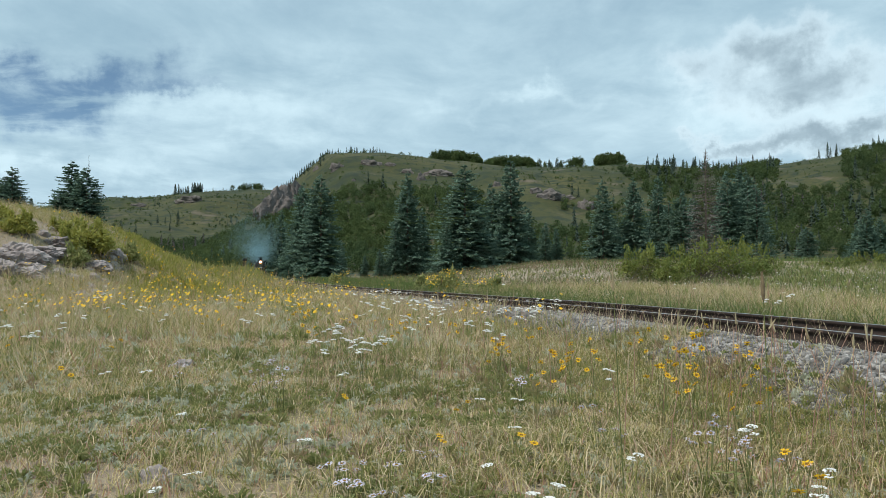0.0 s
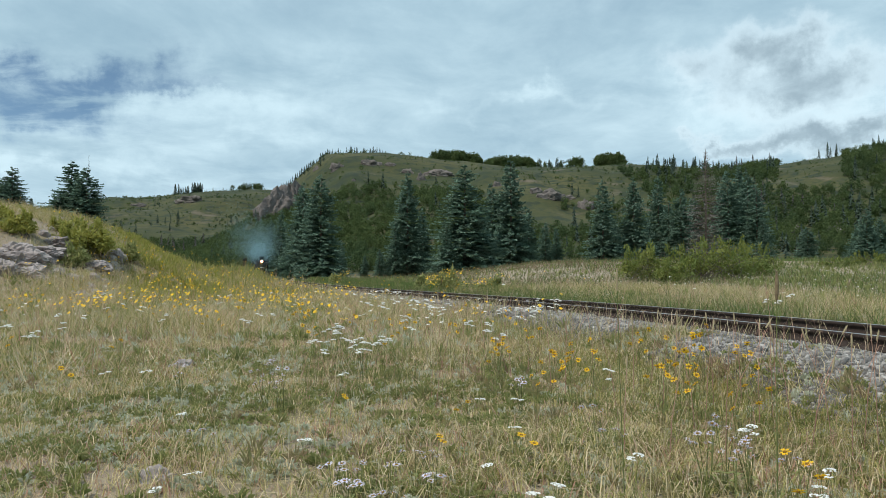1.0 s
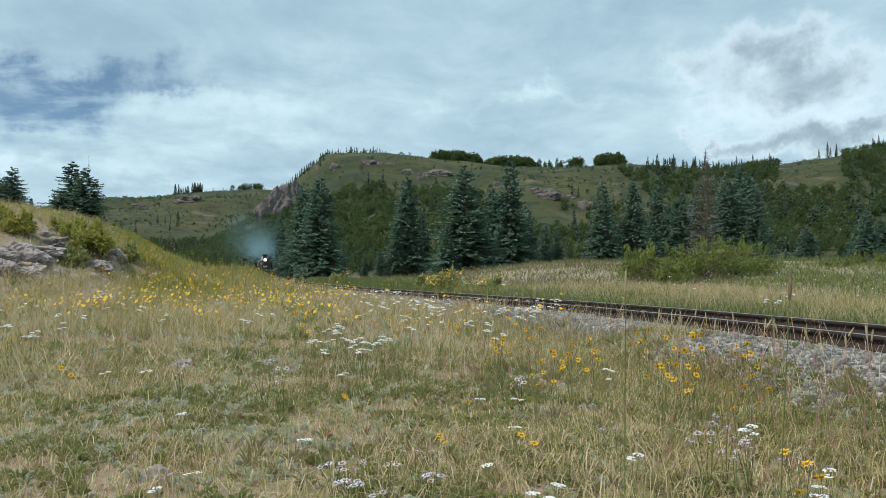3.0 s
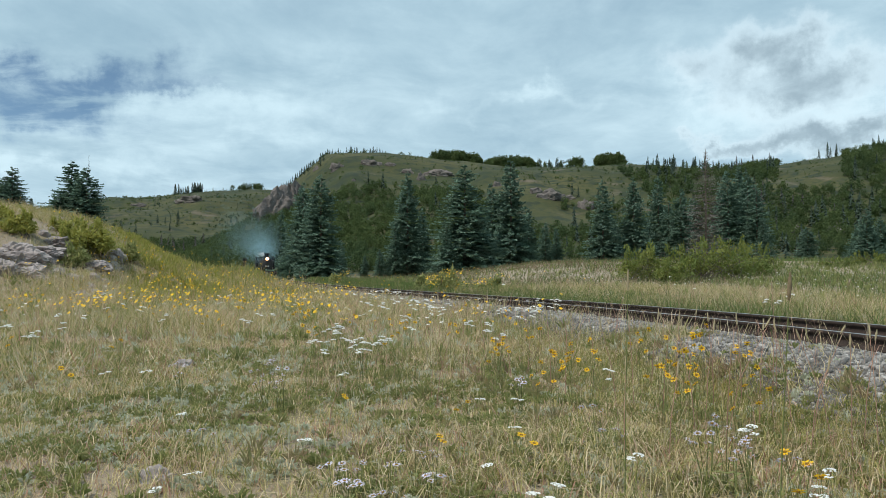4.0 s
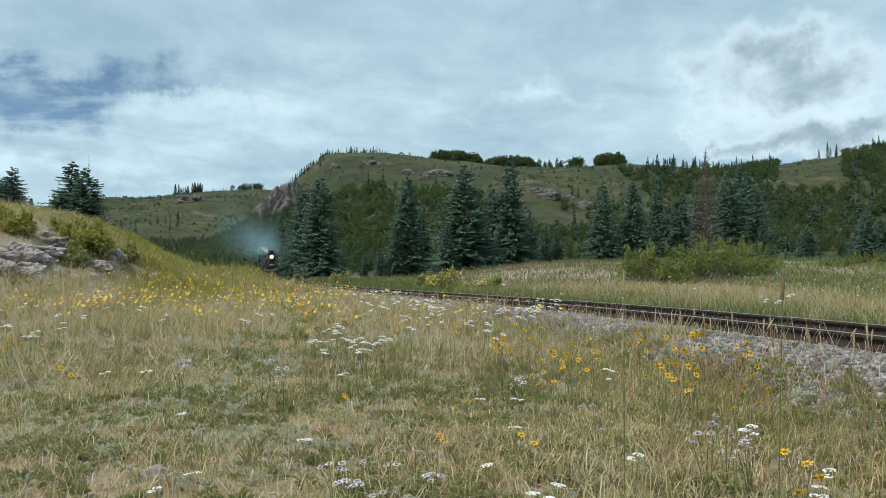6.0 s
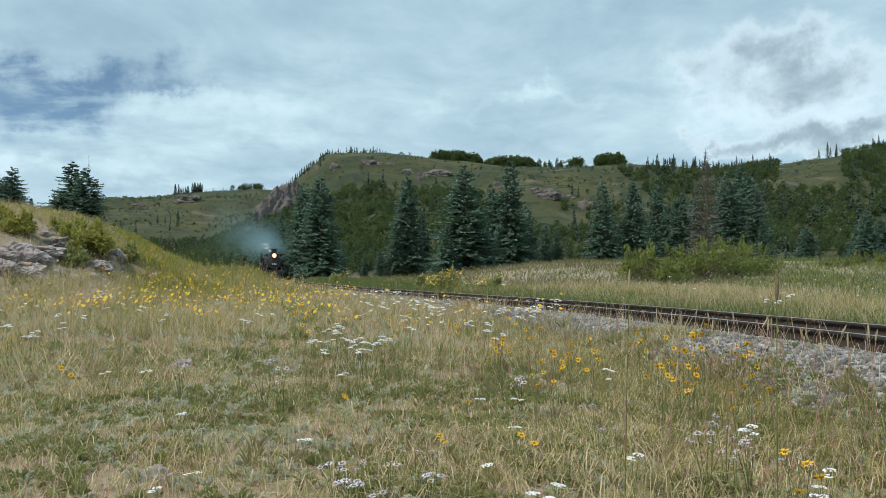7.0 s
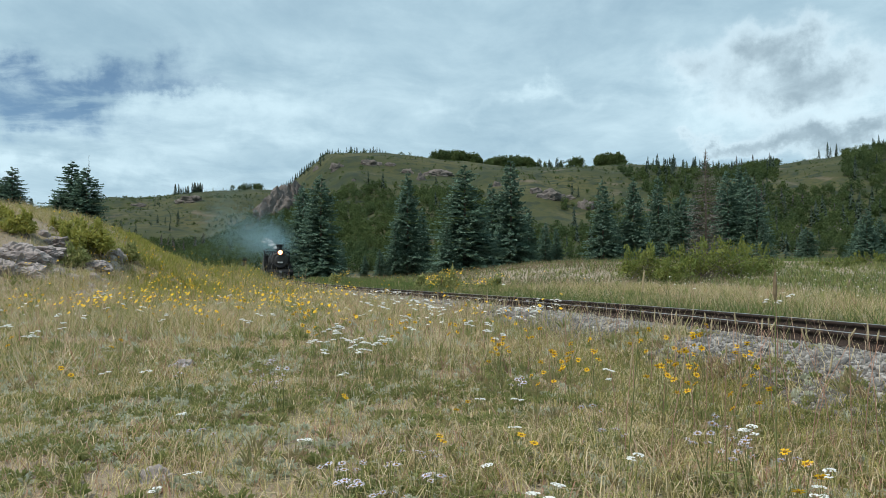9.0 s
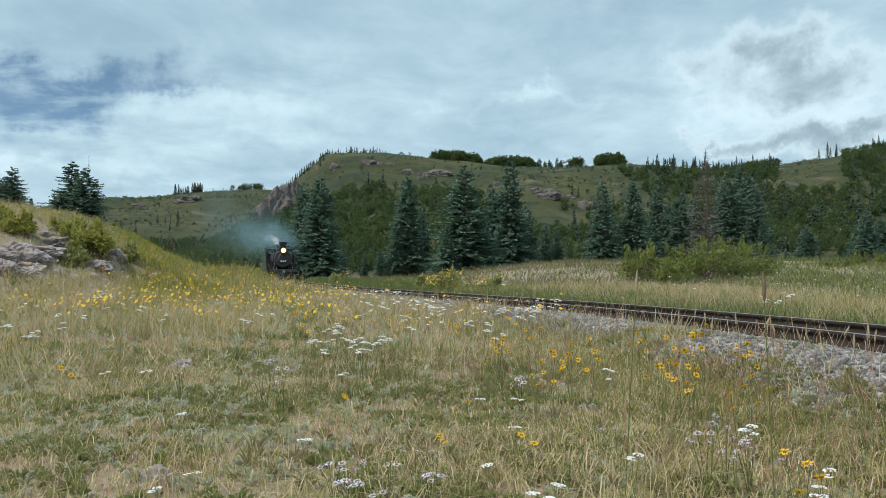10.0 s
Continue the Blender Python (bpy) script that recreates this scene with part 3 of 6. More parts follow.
def trunk_bm(height, r0, seed, lean=0.0):
    bm = bmesh.new()
    rnd = random.Random(seed)
    p = Vector((0, 0, -0.4))
    n = 6
    for k in range(n):
        q = Vector((rnd.uniform(-0.04, 0.04) + lean * k, rnd.uniform(-0.04, 0.04), height * (k + 1) / n))
        rod(bm, p, q, r0 * (1 - k / n) + 0.02, r0 * (1 - (k + 1) / n) + 0.015, 8, False)
        p = q
    return bm


def make_spruce(seed, radius, gaps=0.0, boughs=560):
    ob = new("spruce_tree")
    tagged(ob, "tall dark green blue-tinged spruce tree standing in the meadow", "tree", "spruces beyond the track")
    part("trunk", trunk_bm(11.6, 0.17, seed), M["bark"], ob, "brown bark trunk")
    part_data("crown", tri_mesh("crown", spruce_crown(seed, 12.0, radius, boughs, gaps, 10), M["needles"]), ob, "dense drooping needle boughs")
    return ob


def make_dead_spruce(seed):
    ob = new("dead_spruce_tree")
    tagged(ob, "dead grey-brown spruce with bare twiggy boughs", "tree")
    bm = trunk_bm(12.4, 0.15, seed)
    rnd = random.Random(seed)
    for k in range(150):
        f = rnd.random()
        a = rnd.uniform(0, 6.283)
        L = 2.5 * (1 - f) ** 0.8 * rnd.uniform(0.5, 1.1) + 0.15
        z = 0.8 + 11.2 * f
        rod(bm, (0, 0, z), (math.cos(a) * L, math.sin(a) * L, z - 0.22 * L + 0.4 * f), 0.022, 0.006, 4, False)
    part("trunk", bm, M["bark"], ob, "bare grey trunk and boughs")
    crown = spruce_crown(seed, 11.6, 3.0, 420, 0.12, 8)
    mid = crown.mean(1, keepdims=True)
    crown = mid + (crown - mid) * 0.46
    part_data("crown", tri_mesh("crown", crown, M["deadneedles"]), ob, "thin dead twigs")
    return ob


# x, y, height, girth
SPRUCES = [
    (-13.4, 84, 11.6, 1.12),
    (-18.3, 100, 12.7, 1.0),
    (-31.7, 150, 13.1, 0.9),
    (-38.5, 172, 12.7, 0.9),
    (-12.7, 96, 4.9, 0.8),
    (-4.9, 105, 14.7, 1.0),
    (-3.0, 111, 9.9, 1.0),
    (-6.4, 103, 7.9, 0.9),
    (2.7, 95, 13.6, 1.35),
    (0.4, 92, 6.2, 1.0),
    (5.1, 101, 7.6, 1.1),
    (7.0, 110, 12.6, 0.95),
    (9.6, 108, 15.4, 1.05),
    (12.6, 113, 8.8, 1.0),
    (15.6, 117, 7.0, 1.0),
    (17.6, 119, 6.4, 1.0),
    (-8.4, 102, 4.0, 1.1),
    (-10.6, 104, 3.3, 1.0),
    (18.8, 90, 10.1, 1.0),
    (22.9, 92, 10.7, 1.0),
    (22.8, 101, 6.2, 1.0),
    (26.4, 98, 5.7, 1.0),
    (28.1, 100, 11.9, 0.9),
    (29.5, 95, 9.7, 0.95),
    (28.6, 97, 8.3, 1.0),
    (35.0, 94, 11.8, 1.0),
    (38.6, 97, 12.1, 1.0),
    (37.7, 92, 9.5, 1.0),
    (39.0, 101, 13.4, 0.95),
    (37.6, 90, 5.7, 1.0),
    (34.3, 105, 9.9, 1.0),
    (37.6, 104, 10.5, 1.0),
    (52.3, 110, 5.9, 1.5),
    (83.0, 150, 13.0, 1.1),
    (91.4, 160, 12.4, 1.1),
    (89.4, 165, 12.1, 1.0),
    (-41.7, 74, 7.0, 1.5),
    (-42.6, 75.5, 6.3, 1.5),
    (-43.1, 80, 4.8, 1.0),
    (-44.5, 76, 6.9, 1.5),
    (-36.4, 75, 8.3, 1.75),
    (-34.0, 73, 7.7, 1.45),
    (-39.6, 78, 5.0, 1.1),
    (-35.2, 74, 6.2, 1.9),
]


def plant_spruces():
    kinds = [make_spruce(21, 3.0), make_spruce(22, 2.7), make_spruce(23, 3.3), make_spruce(24, 2.7, 0.05), make_spruce(25, 3.2, 0.10, 620)]
    rnd = random.Random(9)
    used = set()
    for k, (x, y, h, g) in enumerate(SPRUCES):
        kind = (k * 2 + k // 5) % len(kinds)
        m = pose(x, y, gz(x, y) - 0.1, 0, 0, rnd.uniform(0, 360)) @ Matrix.Diagonal((h / 12 * g, h / 12 * g, h / 12, 1))
        if kind in used:
            copy_thing(kinds[kind], m).matrix_basis = m
        else:
            used.add(kind)
            kinds[kind].matrix_basis = m


plant_spruces()
DEAD = (29.2, 85, 12.5)
dead = make_dead_spruce(31)
dead.matrix_basis = pose(DEAD[0], DEAD[1], gz(DEAD[0], DEAD[1]) - 0.1, 0, 0, 40) @ Matrix.Diagonal((DEAD[2] / 12,) * 3 + (1,))
snag_at = pose(-35.7, 77, gz(-35.7, 77) - 0.1, 0, 0, 120) @ Matrix.Diagonal((0.20, 0.20, 0.76, 1))
copy_thing(dead, snag_at).matrix_basis = snag_at

# ---- steam locomotive and tender: front at y = 0, rails at z = 0 ----


def wheel_part(parent, name, x, y, r, spokes, label=""):
    w = part(name, rod(bmesh.new(), (-0.06, 0, 0), (0.06, 0, 0), r * 0.18, seg=12), M["iron"], parent, label, at=pose(x, y, r))
    bm = bmesh.new()
    for k in range(24):
        a, b = k * math.tau / 24, (k + 1) * math.tau / 24
        for r0, r1, w0 in ((r * 0.84, r, 0.06), (r, r * 1.04, 0.02)):
            vs = [bm.verts.new((sx, math.cos(t) * q, math.sin(t) * q)) for sx in (-w0, w0) for t, q in ((a, r0), (b, r0), (b, r1), (a, r1))]
            for f in ((0, 1, 2, 3), (7, 6, 5, 4), (3, 2, 6, 7), (0, 4, 5, 1)):
                bm.faces.new([vs[i] for i in f])
    part("tyre", bm, M["steel"], w, "worn steel tyre")
    bm = bmesh.new()
    for k in range(spokes):
        a = k * math.tau / spokes
        rod(bm, (0, math.cos(a) * r * 0.15, math.sin(a) * r * 0.15), (0, math.cos(a) * r * 0.86, math.sin(a) * r * 0.86), 0.035, 0.03, 6)
    part("spokes", bm, M["iron"], w)
    return w


def build_locomotive():
    eng = tagged(new("steam_locomotive"), "black narrow-gauge steam locomotive with a lit headlight on the track", "locomotive")
    wheels = []
    P = lambda name, bm, m, label="", smooth=False: part(name, bm, M[m], eng, label, smooth)
    b = rod(bmesh.new(), (0, 1.0, 2.15), (0, 2.9, 2.15), 0.88, seg=32)
    P("smokebox", b, "smokebox", "graphite grey smokebox", True).data.polygons
    b = rod(bmesh.new(), (0, 0.93, 2.15), (0, 1.02, 2.15), 0.80, 0.86, 32)
    rod(b, (0, 0.84, 2.15), (0, 0.94, 2.15), 0.42, 0.62, 28)
    for k in range(16):
        a = k * math.tau / 16
        rod(b, (math.cos(a) * 0.72, 0.90, 2.15 + math.sin(a) * 0.72), (math.cos(a) * 0.72, 0.95, 2.15 + math.sin(a) * 0.72), 0.03, seg=6)
    door = P("smokebox_door", b, "smokebox", "round studded smokebox door")
    plate = part("number_plate", box(bmesh.new(), -0.34, 0.34, 0.80, 0.83, 1.78, 2.02, 0.01), M["iron"], door, "dark plate with pale figures")
    for dx in (-0.2, 0.0, 0.2):
        part("figure_bar", box(bmesh.new(), dx - 0.07, dx + 0.07, 0.785, 0.799, 1.83, 1.98), M["silver"], plate, "pale bar")
    P("boiler", rod(rod(bmesh.new(), (0, 2.9, 2.17), (0, 5.0, 2.2), 0.90, 0.97, 32), (0, 5.0, 2.2), (0, 7.7, 2.25), 0.97, 1.05, 32), "iron", "black lagged boiler barrel", True)
    for y in (2.95, 3.9, 4.9, 5.9, 6.9):
        P("boiler_band", rod(bmesh.new(), (0, y, 2.18), (0, y + 0.06, 2.18), 0.93 + 0.022 * (y - 2.9), seg=32), "iron")
    b = rod(bmesh.new(), (0, 1.75, 2.98), (0, 1.75, 3.70), 0.27, 0.33, 24)
    rod(b, (0, 1.75, 3.66), (0, 1.75, 3.86), 0.40, 0.44, 24, True)
    rod(b, (0, 1.75, 2.92), (0, 1.75, 3.10), 0.46, 0.28, 24)
    P("stack", b, "dark", "short black flared chimney", True)
    b = ball(rod(bmesh.new(), (0, 3.5, 2.9), (0, 3.5, 3.35), 0.40, seg=24), (0, 3.5, 3.35), 0.40, 3, 1, 1, 0.6)
    P("sand_dome", b, "iron", "", True)
    b = ball(rod(bmesh.new(), (0, 5.4, 2.9), (0, 5.4, 3.45), 0.44, seg=24), (0, 5.4, 3.45), 0.44, 3, 1, 1, 0.65)
    P("steam_dome", b, "iron", "", True)
    b = rod(bmesh.new(), (-0.2, 2.55, 3.0), (-0.2, 2.55, 3.45), 0.03)
    rod(b, (0.2, 2.55, 3.0), (0.2, 2.55, 3.45), 0.03)
    rod(b, (0, 2.55, 3.10), (0, 2.55, 3.42), 0.19, 0.09, 16)
    rod(b, (-0.22, 2.55, 3.44), (0.22, 2.55, 3.44), 0.03)
    P("bell", b, "steel", "metal bell in its yoke")
    lamp = P("headlight", box(rod(bmesh.new(), (0, 0.62, 2.97), (0, 1.06, 2.97), 0.27, seg=24), -0.2, 0.2, 0.66, 1.2, 2.62, 2.72), "iron", "headlight case on its bracket")
    # ring behind the lens, made to glow orange as the headlight's glare
    part("rim", rod(bmesh.new(), (0, 0.605, 2.97), (0, 0.625, 2.97), 0.26, seg=24), M["glarerim"], lamp, "rim with the headlight's orange glare put in as glow")
    part("lens", rod(bmesh.new(), (0, 0.585, 2.97), (0, 0.604, 2.97), 0.165, seg=24), M["lens"], lamp, "bright lit lens")
    P("pilot_beam", box(bmesh.new(), -1.32, 1.32, 0, 0.24, 0.80, 1.10, 0.02), "smokebox", "heavy grey-black pilot beam")
    P("deck", box(bmesh.new(), -1.30, 1.30, 0.24, 1.5, 1.04, 1.10), "smokebox")
    b = bmesh.new()
    for k in range(11):
        x = -1.0 + 0.2 * k
        rod(b, (x, 0.08, 0.80), (x * 0.92, -0.48 + 0.30 * abs(x), 0.13), 0.035, seg=6)
    box(b, -1.0, 1.0, -0.15, -0.09, 0.10, 0.17)
    P("pilot", b, "smokebox", "slatted pilot below the beam")
    b = rod(bmesh.new(), (0, -0.25, 0.86), (0, 0.2, 0.86), 0.09, seg=10)
    box(b, -0.12, 0.12, -0.36, -0.18, 0.74, 1.0, 0.02)
    P("coupler", b, "steel", "knuckle coupler")
    for s in (-1, 1):
        b = rod(rod(bmesh.new(), (s * 1.10, 1.35, 0.86), (s * 1.10, 2.35, 0.86), 0.37, seg=24), (s * 1.06, 1.30, 1.48), (s * 1.06, 2.40, 1.48), 0.22, seg=20)
        box(b, min(s * 0.6, s * 1.1), max(s * 0.6, s * 1.1), 1.45, 2.25, 0.9, 1.55)
        P("cylinder", b, "iron", "black steam cylinder and valve chest")
        P("running_board", box(bmesh.new(), min(s * 0.86, s * 1.34), max(s * 0.86, s * 1.34), 2.4, 7.6, 1.74, 1.80), "smokebox")
        b = rod(bmesh.new(), (s * 1.0, 1.1, 2.70), (s * 1.08, 7.5, 2.86), 0.022, seg=6)
        rod(b, (s * 0.95, 1.05, 1.10), (s * 0.62, 1.02, 2.62), 0.028, seg=6)
        P("handrail", b, "steel", "pipe handrail")
        P("air_tank", rod(bmesh.new(), (s * 1.15, 4.6, 1.50), (s * 1.15, 6.6, 1.50), 0.20, seg=16), "iron")
        P("marker_lamp", ball(rod(bmesh.new(), (s * 0.78, 1.02, 2.78), (s * 0.78, 1.02, 2.98), 0.07, seg=10), (s * 0.78, 1.02, 3.0), 0.075, 1), "iron")
        b = bmesh.new()
        box(b, min(s * 1.02, s * 1.10), max(s * 1.02, s * 1.10), 2.9, 7.0, 0.50, 0.62)
        rod(b, (s * 1.14, 2.3, 0.86), (s * 1.14, 5.5, 0.60), 0.05, seg=8)
        P("side_rod", b, "steel", "oily steel rods")
        for y in (3.0, 4.25, 5.5, 6.75):
            wheels.append((wheel_part(eng, "driving_wheel", s * 0.50, y, 0.55, 12), 0.55))
        wheels.append((wheel_part(eng, "pony_wheel", s * 0.50, 0.95, 0.36, 8), 0.36))
        wheels.append((wheel_part(eng, "trailing_wheel", s * 0.50, 8.2, 0.36, 8), 0.36))
        b = bmesh.new()
        box(b, min(s * 0.62, s * 0.80), max(s * 0.62, s * 0.80), 1.2, 8.8, 0.62, 0.98)
        P("frame", b, "iron")
        b = bmesh.new()
        x0, x1 = min(s * 1.42, s * 1.47), max(s * 1.42, s * 1.47)
        for y0, y1, z0, z1 in ((7.7, 9.5, 1.35, 2.42), (7.7, 9.5, 3.12, 3.36), (7.7, 7.85, 2.42, 3.12), (8.55, 8.68, 2.42, 3.12), (9.38, 9.5, 2.42, 3.12)):
            box(b, x0, x1, y0, y1, z0, z1)
        P("cab_side", b, "iron", "black cab side with two window openings")
    b = bmesh.new()
    for x0, x1, z0, z1 in ((-1.42, 1.42, 1.35, 2.45), (-1.42, 1.42, 3.1, 3.36), (-1.42, -1.28, 2.45, 3.1), (1.28, 1.42, 2.45, 3.1), (-0.98, 0.98, 2.45, 3.1)):
        box(b, x0, x1, 7.66, 7.72, z0, z1)
    P("cab_front", b, "iron")
    b = bmesh.new()
    for k in range(10):
        a0, a1 = -1 + 0.2 * k, -1 + 0.2 * (k + 1)
        vs = [bm_v for bm_v in [b.verts.new((a * 1.60, y, 3.34 + 0.36 * (1 - a * a) + dz)) for dz in (0, 0.06) for a, y in ((a0, 7.5), (a1, 7.5), (a1, 9.8), (a0, 9.8))]]
        for f in ((3, 2, 1, 0), (4, 5, 6, 7), (0, 1, 5, 4), (2, 3, 7, 6)):
            b.faces.new([vs[i] for i in f])
    P("cab_roof", b, "iron", "arched black cab roof")
    ten = tagged(new("coal_tender"), "black coal tender coupled behind the locomotive", "tender")
    b = box(bmesh.new(), -1.35, 1.35, 0.1, 7.0, 1.0, 2.35, 0.04)
    part("tank", b, M["iron"], ten)
    b = box(bmesh.new(), -1.35, -1.29, 0.1, 4.6, 2.35, 2.95)
    box(b, 1.29, 1.35, 0.1, 4.6, 2.35, 2.95), box(b, -1.29, 1.29, 4.54, 4.6, 2.35, 2.95)
    part("bunker", b, M["iron"], ten)
    b = bmesh.new()
    rnd = random.Random(4)
    for k in range(160):
        ball(b, (rnd.uniform(-1.15, 1.15), rnd.uniform(0.4, 4.4), 2.45 + rnd.uniform(0, 0.42)), rnd.uniform(0.12, 0.24), 1)
    tagged(part("coal_load", b, M["dark"], ten, "heap of black coal"), kind="stuff")
    for y0 in (1.0, 4.9):
        for x0 in (-0.85, 0.75):
            part("truck_side", box(bmesh.new(), x0, x0 + 0.1, y0 - 0.3, y0 + 1.6, 0.3, 0.55, 0.02), M["iron"], ten)
        for dy in (0.0, 1.3):
            for s in (-1, 1):
                wheels.append((wheel_part(ten, "tender_wheel", s * 0.50, y0 + dy, 0.38, 8), 0.38))
    return eng, ten, wheels


engine, tender, WHEELS = build_locomotive()


def train_y(t):
    """Where the pilot beam stands along y."""
    return 75.9 + 6.45 * (10 - t) + 0.012 * (10 - t) ** 2


# ---- smoke and steam: clouds of fine droplets that drift as rigid puffs ----


def puff(name, label, radius, count, size, material, seed, squash=(1, 1, 1)):
    r = np.random.RandomState(seed)
    lumps = r.normal(0, 0.45, (7, 3))
    c = lumps[r.randint(0, 7, count)] + r.normal(0, 0.36, (count, 3))
    c = c * radius * np.array(squash)
    a, b = r.normal(0, 1, (count, 3)), r.normal(0, 1, (count, 3))
    a, b = a / np.linalg.norm(a, axis=1, keepdims=True) * size, b / np.linalg.norm(b, axis=1, keepdims=True) * size
    ob = new(name, tri_mesh(name, np.stack([c, c + a, c + b], 1), M[material]))
    return tagged(ob, label, name.replace("_", " "), kind="stuff")


SMOKE = []
STEAM = []


def build_smoke():
    rnd = random.Random(12)
    for k in range(13):
        f = k / 12
        SMOKE.append((puff("smoke_puff", "thin blue-grey coal smoke hanging over the track", 1.3 + 2.8 * f, 17000, 0.0225, "smoke", 60 + k, (1.1, 1, 1.1)), f, rnd.uniform(-1, 1), rnd.uniform(-1, 1)))
    for k in range(3):
        STEAM.append((puff("steam_puff", "white steam blown back beside the chimney", 0.22 + 0.09 * k, 3600, 0.022, "steam", 90 + k, (1.3, 1, 0.6)), k))


build_smoke()


def motions():
    for ob, back in ((engine, 0.0), (tender, 9.75)):
        rows = []
        for k in range(21):
            t = k * 0.5
            y = train_y(t) + back * 0.965
            rows.append((t, at_track(y, 0, RAIL_TOP)))
        walk(ob, rows)
    for w, r in WHEELS:
        rows, home = [], w.matrix_basis.translation.copy()
        for k in range(151):
            t = k / 15
            rows.append((t, pose(*home, math.degrees((train_y(0) - train_y(t)) * 1.035 / r), 0, 0)))
        walk(w, rows)
    for ob, f, u, v in SMOKE:
        rows = []
        for k in range(11):
            t = float(k)
            # each puff is left behind the chimney, rises and drifts off to the west
            y = train_y(t) + 1.8 + f * (3.0 + 3.2 * t)
            x = float(track_x(y)) - f * (0.7 + 0.40 * t) + u * f * (0.5 + 0.20 * t) - 0.2
            z = RAIL_TOP + 4.1 + f * (4.6 - 0.08 * t) + v * f * (0.5 + 0.20 * t)
            rows.append((t, pose(x, y, z, 3 * u * t, 3 * v * t, 2 * u * t)))
        walk(ob, rows)
    for ob, k in STEAM:
        rows = []
        for j in range(21):
            t = j * 0.5
            y = train_y(t) + 2.2 + 0.5 * k + 0.3 * math.sin(2.1 * t + k)
            full = min(1.0, max(0.0, (t - 1.5 - 0.5 * k) / 2))
            x = float(track_x(y)) - (0.50 + 0.26 * k) * full + 0.1 * math.sin(3 * t + 2 * k)
            z = RAIL_TOP + 1.9 + full * (1.8 + 0.30 * k) + 0.12 * math.sin(2.6 * t + k)
            rows.append((t, pose(x, y, z, 0, 12 * math.sin(1.3 * t + k), 0)))
        walk(ob, rows)
    for ob, m, swing, rate, phase in SWAYING:
        rows = []
        for j in range(41):
            t = j * 0.25
            a = swing * (0.6 * math.sin(rate * t + phase) + 0.4 * math.sin(2.3 * rate * t + 2 * phase))
            rows.append((t, m @ pose(0, 0, 0, 0.4 * a, a, 0)))
        walk(ob, rows)

    for ob, m, rate, rows in BENT:
        walk(ob, [(t, m @ pose(0, 0, 0, 0, rate * a, 0)) for t, a in rows])


SWAYING = []
BENT = []

# ---- woods on the hills ----


def leaf_cloud(seed, lumps, per, spread, lump_r, leaf):
    """Leaves as small triangles in uneven lumps; open between them."""
    r = np.random.RandomState(seed)
    c = r.normal(0, 1, (lumps, 3))
    c = c / np.linalg.norm(c, axis=1, keepdims=True) * (r.uniform(0.25, 1, (lumps, 1)) ** 0.5) * np.array(spread)
    k = np.repeat(np.arange(lumps), per)
    d = r.normal(0, 1, (len(k), 3))
    d = d / np.linalg.norm(d, axis=1, keepdims=True) * r.uniform(0.55, 1.0, (len(k), 1)) * (lump_r * r.uniform(0.7, 1.3, lumps))[k][:, None]
    p = c[k] + d
    a, b = r.normal(0, 1, (2, len(k), 3))
    return np.stack([p, p + a * leaf, p + b * leaf], 1)


def aspen_template(seed):
    r = np.random.RandomState(seed)
    crown = leaf_cloud(seed, 14, 14, (1.6, 1.6, 2.4), 0.9, 0.37)
    crown[:, :, 2] += 4.6
    t = np.array([[(-0.1, 0, -0.5), (0.1, 0, -0.5), (0, 0.02, 5.0)], [(0, -0.1, -0.5), (0, 0.1, -0.5), (0.02, 0, 5.0)]])
    return np.concatenate([crown, t + r.normal(0, 0.01, t.shape)])


def conifer_template(seed, n=15, per=5):
    r = np.random.RandomState(seed)
    V = []
    for w in range(n):
        f = w / n
        z, lim = 0.6 + 8.4 * f, 1.5 * (1 - f) ** 0.8 + 0.12
        for b in range(per):
            a = r.uniform(0, math.tau)
            L = lim * r.uniform(0.7, 1.2)
            o = np.array([math.cos(a), math.sin(a), 0])
            s = np.array([-o[1], o[0], 0]) * 0.42 * (L * 0.6 + 0.2)
            V.append((np.array([0, 0, z + 0.55]) - s * 0.5, o * L + [0, 0, z - 0.25] + s, o * L * 0.9 + [0, 0, z - 0.35] - s))
    V.append(((-0.12, 0, -0.8), (0.12, 0, -0.8), (0, 0, 9.6)))
    return np.array([[np.asarray(q, float) for q in t] for t in V])


def scatter(name, label, category, templates, places, material, seed):
    """One joined stand of plants; places: x, y, size."""
    r = np.random.RandomState(seed)
    out = []
    places = np.asarray(places)
    z = ground_z(places[:, 0], places[:, 1])
    for (x, y, s), h in zip(places, z):
        t = templates[r.randint(len(templates))]
        a = r.uniform(0, math.tau)
        c, n = math.cos(a), math.sin(a)
        q = t @ np.array([[c, n, 0], [-n, c, 0], [0, 0, 1]]) * np.array([s * r.uniform(0.85, 1.15), s * r.uniform(0.85, 1.15), s])
        out.append(q + np.array([x, y, h]))
    ob = new(name, tri_mesh(name, np.concatenate(out), M[material]))
    return tagged(ob, label, category, kind="stuff")


def area(r, n, x0, x1, y0, y1, size, keep=None):
    x, y = r.uniform(x0, x1, n), r.uniform(y0, y1, n)
    ok = np.ones(n, bool) if keep is None else keep(x, y)
    return np.stack([x, y, size * r.uniform(0.7, 1.25, n)], 1)[ok]


def along(r, n, x0, x1, y, size, spread=6.0):
    x = r.uniform(x0, x1, n)
    return np.stack([x, y + r.normal(0, spread, n), size * r.uniform(0.6, 1.3, n)], 1)


